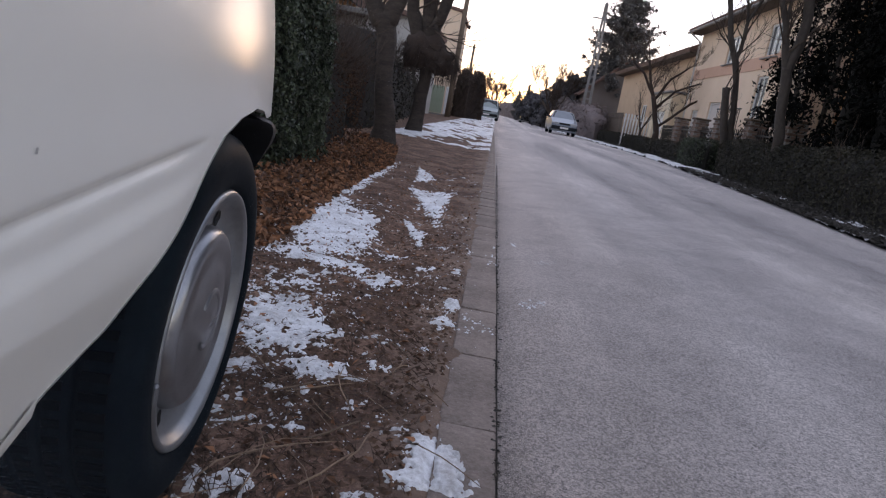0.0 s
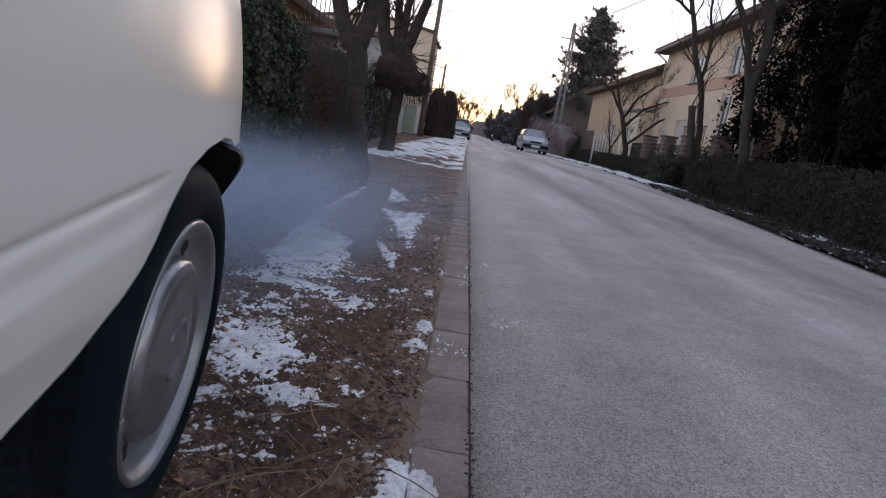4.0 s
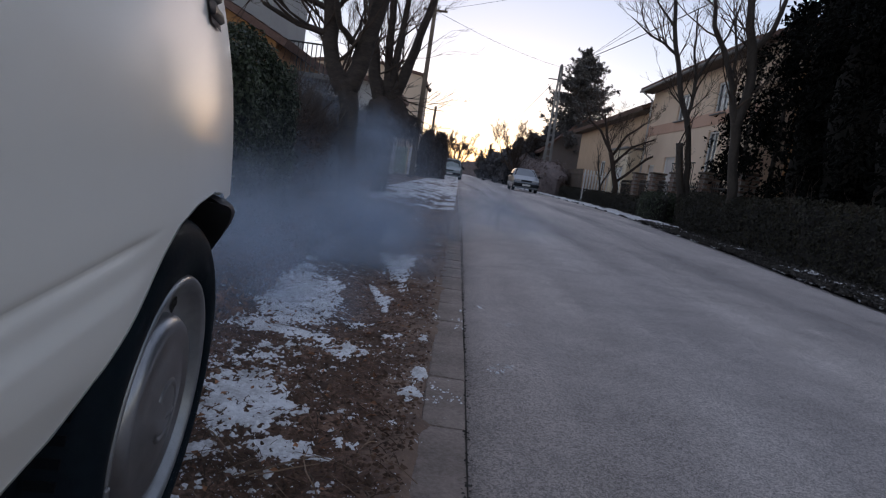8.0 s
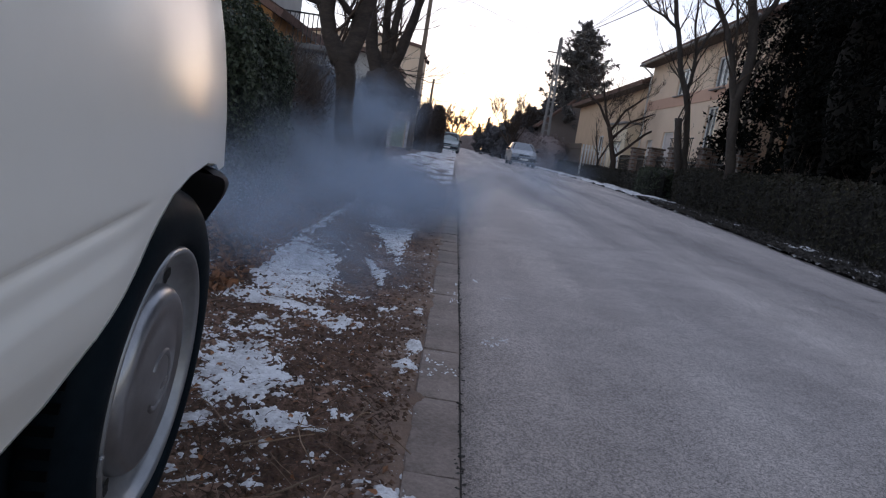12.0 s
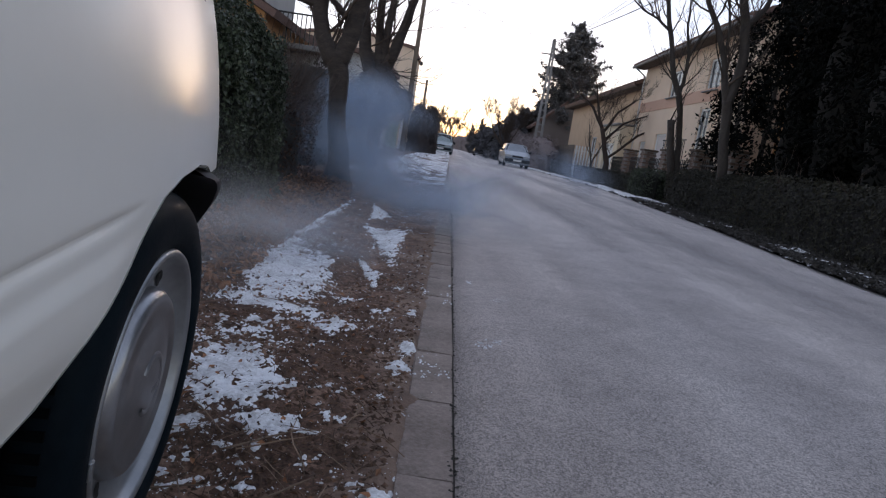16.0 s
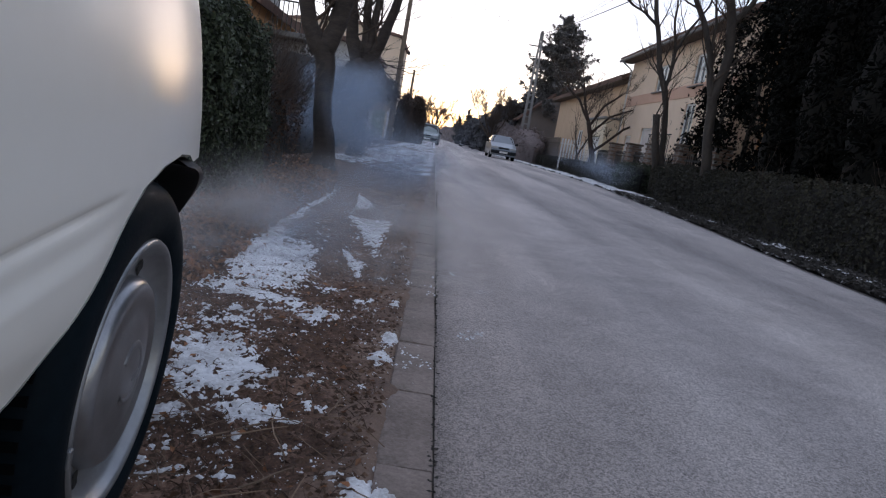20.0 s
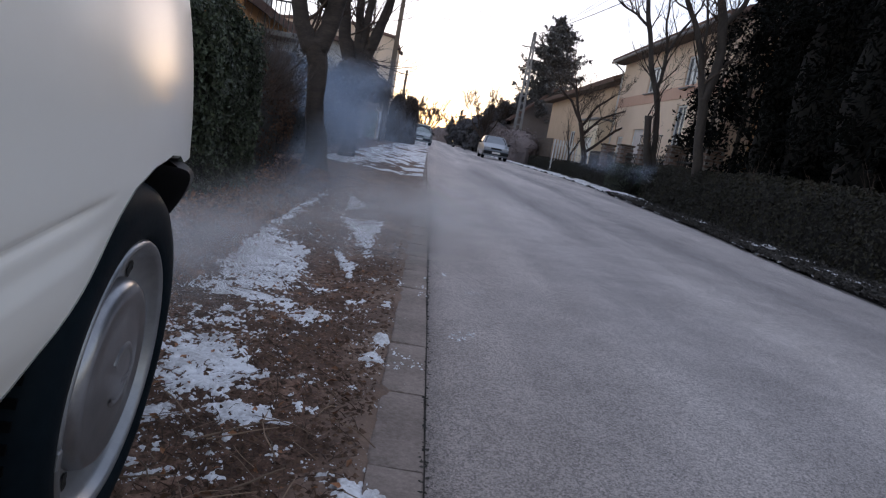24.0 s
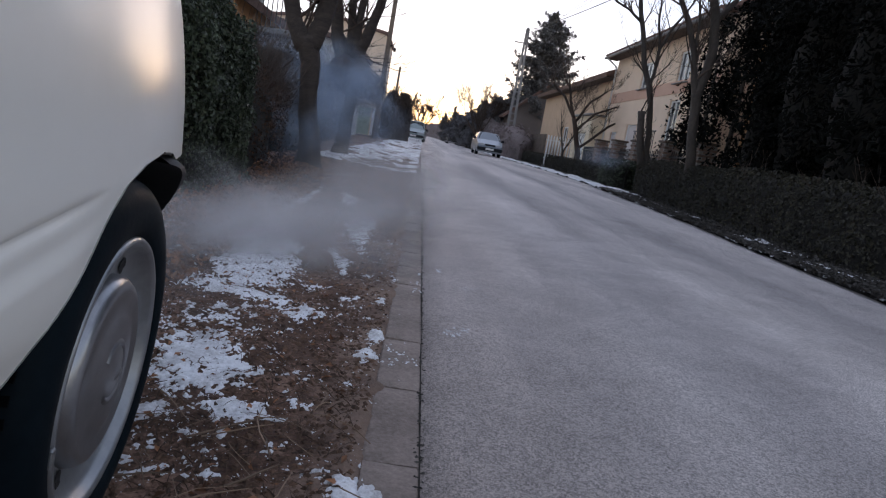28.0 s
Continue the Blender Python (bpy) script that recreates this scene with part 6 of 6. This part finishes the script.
def cable(a, b, sag, label="thin black overhead cable", r=0.02):
    g = Geo()
    a, b = Vector(a), Vector(b)
    pts = [a.lerp(b, k / 20) - a - Vector((0, 0, sag * 4 * (k / 20) * (1 - k / 20))) for k in range(21)]
    g.tube(pts, [r] * 21, 5)
    ob = tagged(g.make("cable", CABLE, smooth=True), label, "cable", "overhead cables")
    ob.matrix_basis = Matrix.Translation(a)


cable((6.85, 56, 10.1), (7.7, 8.0, 6.6), 0.35, r=0.022)
cable((6.75, 56, 9.8), (7.2, 8.0, 7.4), 0.35, r=0.010)
cable((6.75, 56, 9.6), (7.0, 10.0, 8.0), 0.35, r=0.010)
cable((6.45, 56, 9.0), (3.5, 90, 6.0), 0.5, r=0.015)
cable((-2.56, 36, 8.7), (6.85, 56, 10.1), 0.25, r=0.010)
cable((-2.2, 36, 8.8), (7.4, 20, 8.2), 0.2, r=0.008)


# ---- parked cars down the street ----
def parked_car(x, y, turn, mat, label, length=4.2, width=1.68, height=1.42, van=False):
    """A saloon or estate facing down the street: lofted body, glass, lamps, bumper, wheels."""
    car = holder("parked_car", pose(x, y, 0, 0, 0, turn), label, "car")
    hw = width / 2
    side = [(-length / 2, 0.55), (-length / 2 + 0.05, 0.72), (-length / 2 + 0.75, 0.92), (-length / 2 + 1.0, 0.98), (-length / 2 + 1.75, height), (length / 2 - 1.2 if not van else length / 2 - 0.5, height), (length / 2 - 0.35 if not van else length / 2 - 0.1, 0.98), (length / 2 - 0.02, 0.92), (length / 2, 0.55)]
    g = Geo()
    rows = []
    for yy, top in side:
        belt = min(top, 0.92)
        nose = 0.90 if yy in (side[0][0], side[-1][0]) else 0.97 if yy == side[1][0] else 1.0
        wtop = hw * (0.74 if top > 1.2 else 0.93) * nose
        ring = [(-hw * nose * 0.93, yy, 0.22), (-hw * nose, yy, 0.5), (-hw * nose * 0.97, yy, belt), (-wtop, yy, top - 0.04), (-wtop * 0.8, yy, top), (0, yy, top + 0.015)]
        rows.append(ring + [(-a, b, c) for a, b, c in reversed(ring[:-1])])
    g.grid(rows)
    for r, flip in ((rows[0], False), (rows[-1], True)):
        g.add([tuple(p) for p in r], [tuple(range(len(r)))[::-1] if not flip else tuple(range(len(r)))])
    body = g.make("body", mat, car)
    bv = body.modifiers.new("round", "BEVEL")
    bv.width, bv.segments, bv.angle_limit = 0.04, 2, radians(25)
    y1, y2 = side[3][0], side[4][0]
    for name, quad in (("windscreen", [(-hw * 0.86, y1 + 0.06, 0.985), (hw * 0.86, y1 + 0.06, 0.985), (hw * 0.70, y2 - 0.08, height - 0.07), (-hw * 0.70, y2 - 0.08, height - 0.07)]),
                       ("rear_window", [(hw * 0.8, side[6][0] - 0.04, 1.03), (-hw * 0.8, side[6][0] - 0.04, 1.03), (-hw * 0.68, side[5][0] + 0.1, height - 0.08), (hw * 0.68, side[5][0] + 0.1, height - 0.08)])):
        q = [Vector(p) for p in quad]
        n = (q[1] - q[0]).cross(q[3] - q[0]).normalized()
        g = Geo()
        g.add([tuple(p + n * 0.022) for p in q] + [tuple(p - n * 0.01) for p in q], [(0, 1, 2, 3), (4, 5, 1, 0), (5, 6, 2, 1), (6, 7, 3, 2), (7, 4, 0, 3)])
        g.make(name, GLASS, car)
    for s in (-1, 1):
        for ya, yb in ((y2 - 0.45, (y2 + side[5][0]) / 2 - 0.05), ((y2 + side[5][0]) / 2 + 0.05, side[5][0] + 0.25)):
            g = Geo()
            q = [(s * hw * 0.975, ya, 0.97), (s * hw * 0.975, yb, 0.97), (s * hw * 0.79, min(yb, side[5][0]), height - 0.1), (s * hw * 0.79, max(ya, y2), height - 0.1)]
            g.add([(a + s * 0.012, b, c) for a, b, c in q] + [(a - s * 0.03, b, c) for a, b, c in q], [(0, 1, 2, 3), (0, 4, 5, 1), (1, 5, 6, 2), (2, 6, 7, 3), (3, 7, 4, 0)])
            g.make("side_window", GLASS, car)
        g = Geo()
        g.box((s * hw * 0.66, side[0][0] + 0.03, 0.68), (0.36, 0.10, 0.15), 0.03)
        g.make("headlight", LAMPCLEAR, car)
        g = Geo()
        g.box((s * (hw + 0.09), y1 + 0.35, 1.0), (0.18, 0.1, 0.13), 0.03)
        g.make("mirror", PLASTIC, car)
        for yy in (-length * 0.31, length * 0.30):
            g = Geo()
            g.lathe([(0.0, 0.0), (0.17, 0.012), (0.20, 0.0), (0.22, 0.012), (0.28, 0.005), (0.305, -0.02), (0.305, -0.15), (0.2, -0.18)], 28, pose(s * (hw - 0.02), yy, 0.305, 0, 0, 0 if s > 0 else 180))
            wh = g.make("wheel", RUBBER, car, smooth=True)
            g = Geo()
            g.lathe([(0.0, 0.016), (0.12, 0.018), (0.19, 0.008), (0.205, -0.004)], 24, pose(s * (hw - 0.02), yy, 0.305, 0, 0, 0 if s > 0 else 180))
            g.make("rim", STEEL, wh, smooth=True)
    g = Geo()
    g.box((0, side[0][0] + 0.02, 0.42), (width * 0.96, 0.16, 0.2), 0.04)
    g.make("front_bumper", PLASTIC, car)
    g = Geo()
    g.box((0, side[0][0] + 0.012, 0.67), (0.62, 0.06, 0.10), 0.02)
    g.make("grille", BLACK, car)
    g = Geo()
    g.box((0, side[0][0] - 0.065, 0.43), (0.5, 0.02, 0.11), 0.004)
    g.make("blank_plate", WHITE, car)
    return car


parked_car(3.92, 43.0, 1, SILVER, "silver saloon parked at the far kerb", 4.0, 1.60, 1.42)
parked_car(-0.85, 56.5, -2, TEAL, "grey-green estate parked on the snowy verge", 4.3, 1.78, 1.62, True)
parked_car(3.5, 82.0, 2, WHITECAR, "white car parked far down the street", 4.0, 1.66, 1.42)
parked_car(-0.6, 92.0, 0, SILVER, "grey car far down the street", 4.0, 1.66, 1.42)


# ---- kerb stones ----
def kerb():
    k0 = tagged(Geo_strip(), "row of worn flush concrete kerb stones", "kerb", kind="structure")
    r = random.Random(3)
    variants = []
    for _ in range(5):
        g = Geo()
        bm = bmesh.new()
        bmesh.ops.create_cube(bm, size=1.0)
        for v in bm.verts:
            v.co = Vector((v.co.x * 0.128, v.co.y * 0.4375, v.co.z * 0.16))
        bmesh.ops.bevel(bm, geom=bm.edges[:], offset=0.004, segments=2, affect="EDGES")
        for v in bm.verts:
            v.co += Vector((r.uniform(-1, 1), r.uniform(-1, 1), r.uniform(-1, 1))) * 0.0016
        bm.verts.index_update()
        g.add([tuple(v.co) for v in bm.verts], [tuple(v.index for v in f.verts) for f in bm.faces])
        bm.free()
        variants.append(g)
    made = []
    for i in range(60):
        y = -2.0 + 0.44 * i + 0.02
        m = pose(-0.062 - 0.004 * max(0, y - 3), y + 0.22 - 0.16, -0.078 + r.uniform(-0.003, 0.003), r.uniform(-0.5, 0.5), r.uniform(-0.8, 0.8), r.uniform(-0.4, 0.4))
        if len(made) < 5:
            ob = variants[i].make("kerb_stone", CONCRETE, k0)
            made.append(ob.data)
        else:
            ob = new("kerb_stone", made[r.randrange(5)])
            ob.parent = k0
        ob.matrix_basis = m


def Geo_strip():
    """The bed under the stones, and the rest of the kerb line far down the street."""
    g = Geo()
    ys = [-6, 3, 24.4]
    g.grid([[(-0.15 - 0.004 * max(0, y - 3), y, -0.010), (0.012 - 0.004 * max(0, y - 3), y, -0.010)] for y in ys])
    g.grid([[(-0.145 - 0.006 * (y - 3), y, -0.1), (-0.145 - 0.006 * (y - 3), y, 0.0), (-0.01 - 0.006 * (y - 3), y, 0.0), (-0.01 - 0.006 * (y - 3), y, -0.1)] for y in (24.6, 60, 120)])
    return g.make("kerb", GRIT)


kerb()


# ---- exhaust smoke ----
def puff_mesh():
    """One wisp: wavy veils one behind the other, and two across them."""
    g = Geo()
    r = random.Random(17)
    for n, (turn, off) in enumerate(((pose(0, 0, 0), -0.18), (pose(0, 0, 0, 8, 0, 6), 0.0), (pose(0, 0, 0, -8, 0, -7), 0.18), (pose(0, 0, 0, 0, 0, 90), 0.0), (pose(0, 0, 0, 90, 0, 0), 0.05))):
        size = 0.56
        rows = []
        for i in range(13):
            row = []
            for k in range(13):
                u, v = (i / 6 - 1) * size, (k / 6 - 1) * size
                wave = 0.07 * noise.noise(Vector((u * 3, v * 3, n * 5))) - 0.18 * (u * u + v * v)
                row.append(tuple(turn @ Vector((u, off + wave, v))))
            rows.append(row)
        g.grid(rows)
    return g


smoke = holder("exhaust_smoke", (0, 0, 0), "thin bluish exhaust smoke drifting from behind the car", "smoke")
PUFFS = []
late = None
puff_geo = puff_mesh()
sr = random.Random(99)
starts = list(np.arange(1.55, 10.6, 0.2)) + list(np.arange(11.9, 20.5, 1.0)) + list(np.arange(20.8, 28.0, 0.34))
for k, start in enumerate(starts):
    if k == 0 or (start > 12.4 and late is None):
        ob = puff_geo.make("smoke_wisp", VAPOUR if start > 12.4 else SMOKE, smoke, smooth=True)
        shared = ob.data
        late = shared if start > 12.4 else None
    else:
        ob = new("smoke_wisp", shared)
        ob.parent = smoke
    wide = sr.uniform(1.4, 2.4) if start < 20.6 else sr.uniform(1.2, 1.7)
    ob.scale = (wide, sr.uniform(1.0, 1.5), sr.uniform(0.65, 0.9) if start < 20.6 else sr.uniform(0.42, 0.55))
    PUFFS.append((ob, float(start)))


def motions():
    """Each wisp waits inside the car, leaves by the tail, rolls back along the verge, hangs about the street trees and thins out."""
    for ob, start in PUFFS:
        a0, a1 = sr.uniform(-40, 40), sr.uniform(-60, 60)
        home = (-1.28 + sr.uniform(-0.1, 0.1), 0.1 + sr.uniform(-0.6, 0.1), 0.86)
        if start < 11.5:
            reach = sr.uniform(0.3, 3.2)
            first = Vector((-1.15 + sr.uniform(-0.3, 0.40 + 0.30 * reach), 2.2 + reach, 0.10 + sr.uniform(0.0, 0.06) * reach))
        elif start < 20.6:
            reach = sr.uniform(0.3, 2.6)
            first = Vector((-1.3 + sr.uniform(-0.2, 0.5), 2.2 + reach, 0.04 + sr.uniform(0.0, 0.04) * reach))
        else:
            reach = sr.uniform(0.2, 2.0)
            first = Vector((-1.15 + sr.uniform(-0.2, 0.3), 2.2 + reach, 0.02 + sr.uniform(0.0, 0.06)))
        drift = sr.random()
        if start < 11.5 and drift < 0.58:
            second, third = Vector((sr.uniform(-2.3, -1.0), sr.uniform(8.5, 12.5), sr.uniform(0.3, 1.4))), Vector((sr.uniform(-3.2, -1.2), sr.uniform(11, 16), sr.uniform(0.6, 1.9)))
        elif start < 11.5 and drift < 0.92:
            second, third = Vector((sr.uniform(-1.0, 0.1), sr.uniform(4.5, 8.0), sr.uniform(0.05, 0.25))), Vector((sr.uniform(-3.0, -1.0), sr.uniform(11, 17), sr.uniform(0.4, 1.5)))
        elif start < 11.5:
            second, third = Vector((sr.uniform(0.5, 3.4), sr.uniform(9, 18), sr.uniform(0.3, 0.6))), Vector((sr.uniform(5.2, 8.0), sr.uniform(21, 31), 0.9))
        else:
            second, third = Vector((sr.uniform(-1.2, 0.0), sr.uniform(3.2, 6.0), sr.uniform(0.02, 0.12))), Vector((sr.uniform(-2.2, -0.6), sr.uniform(9, 14), sr.uniform(0.2, 0.8)))
        wait = sr.uniform(5.0, 8.5)

        def at(age):
            p = Vector((-1.34, 1.75, 0.20))
            p = p.lerp(first, 1 - math.exp(-age / 1.1))
            p = p.lerp(second, ease(1.0, wait, age))
            p = p.lerp(third, ease(wait, 24.0, age))
            return pose(*p, 0, a0 + (a1 - a0) * age / 20, 0)

        rows = [(0.0, pose(*home, 0, a0, 0)), (start - 0.4, pose(*home, 0, a0, 0))]
        rows += [(start + age, at(age)) for age in (0.0, 0.4, 1.0, 2.0, 3.5, 5.5, 8.0, 12.0, 17.0, 22.0) if start + age < 27.8]
        walk(ob, rows + [(28.0, at(28.0 - start))])


motions()
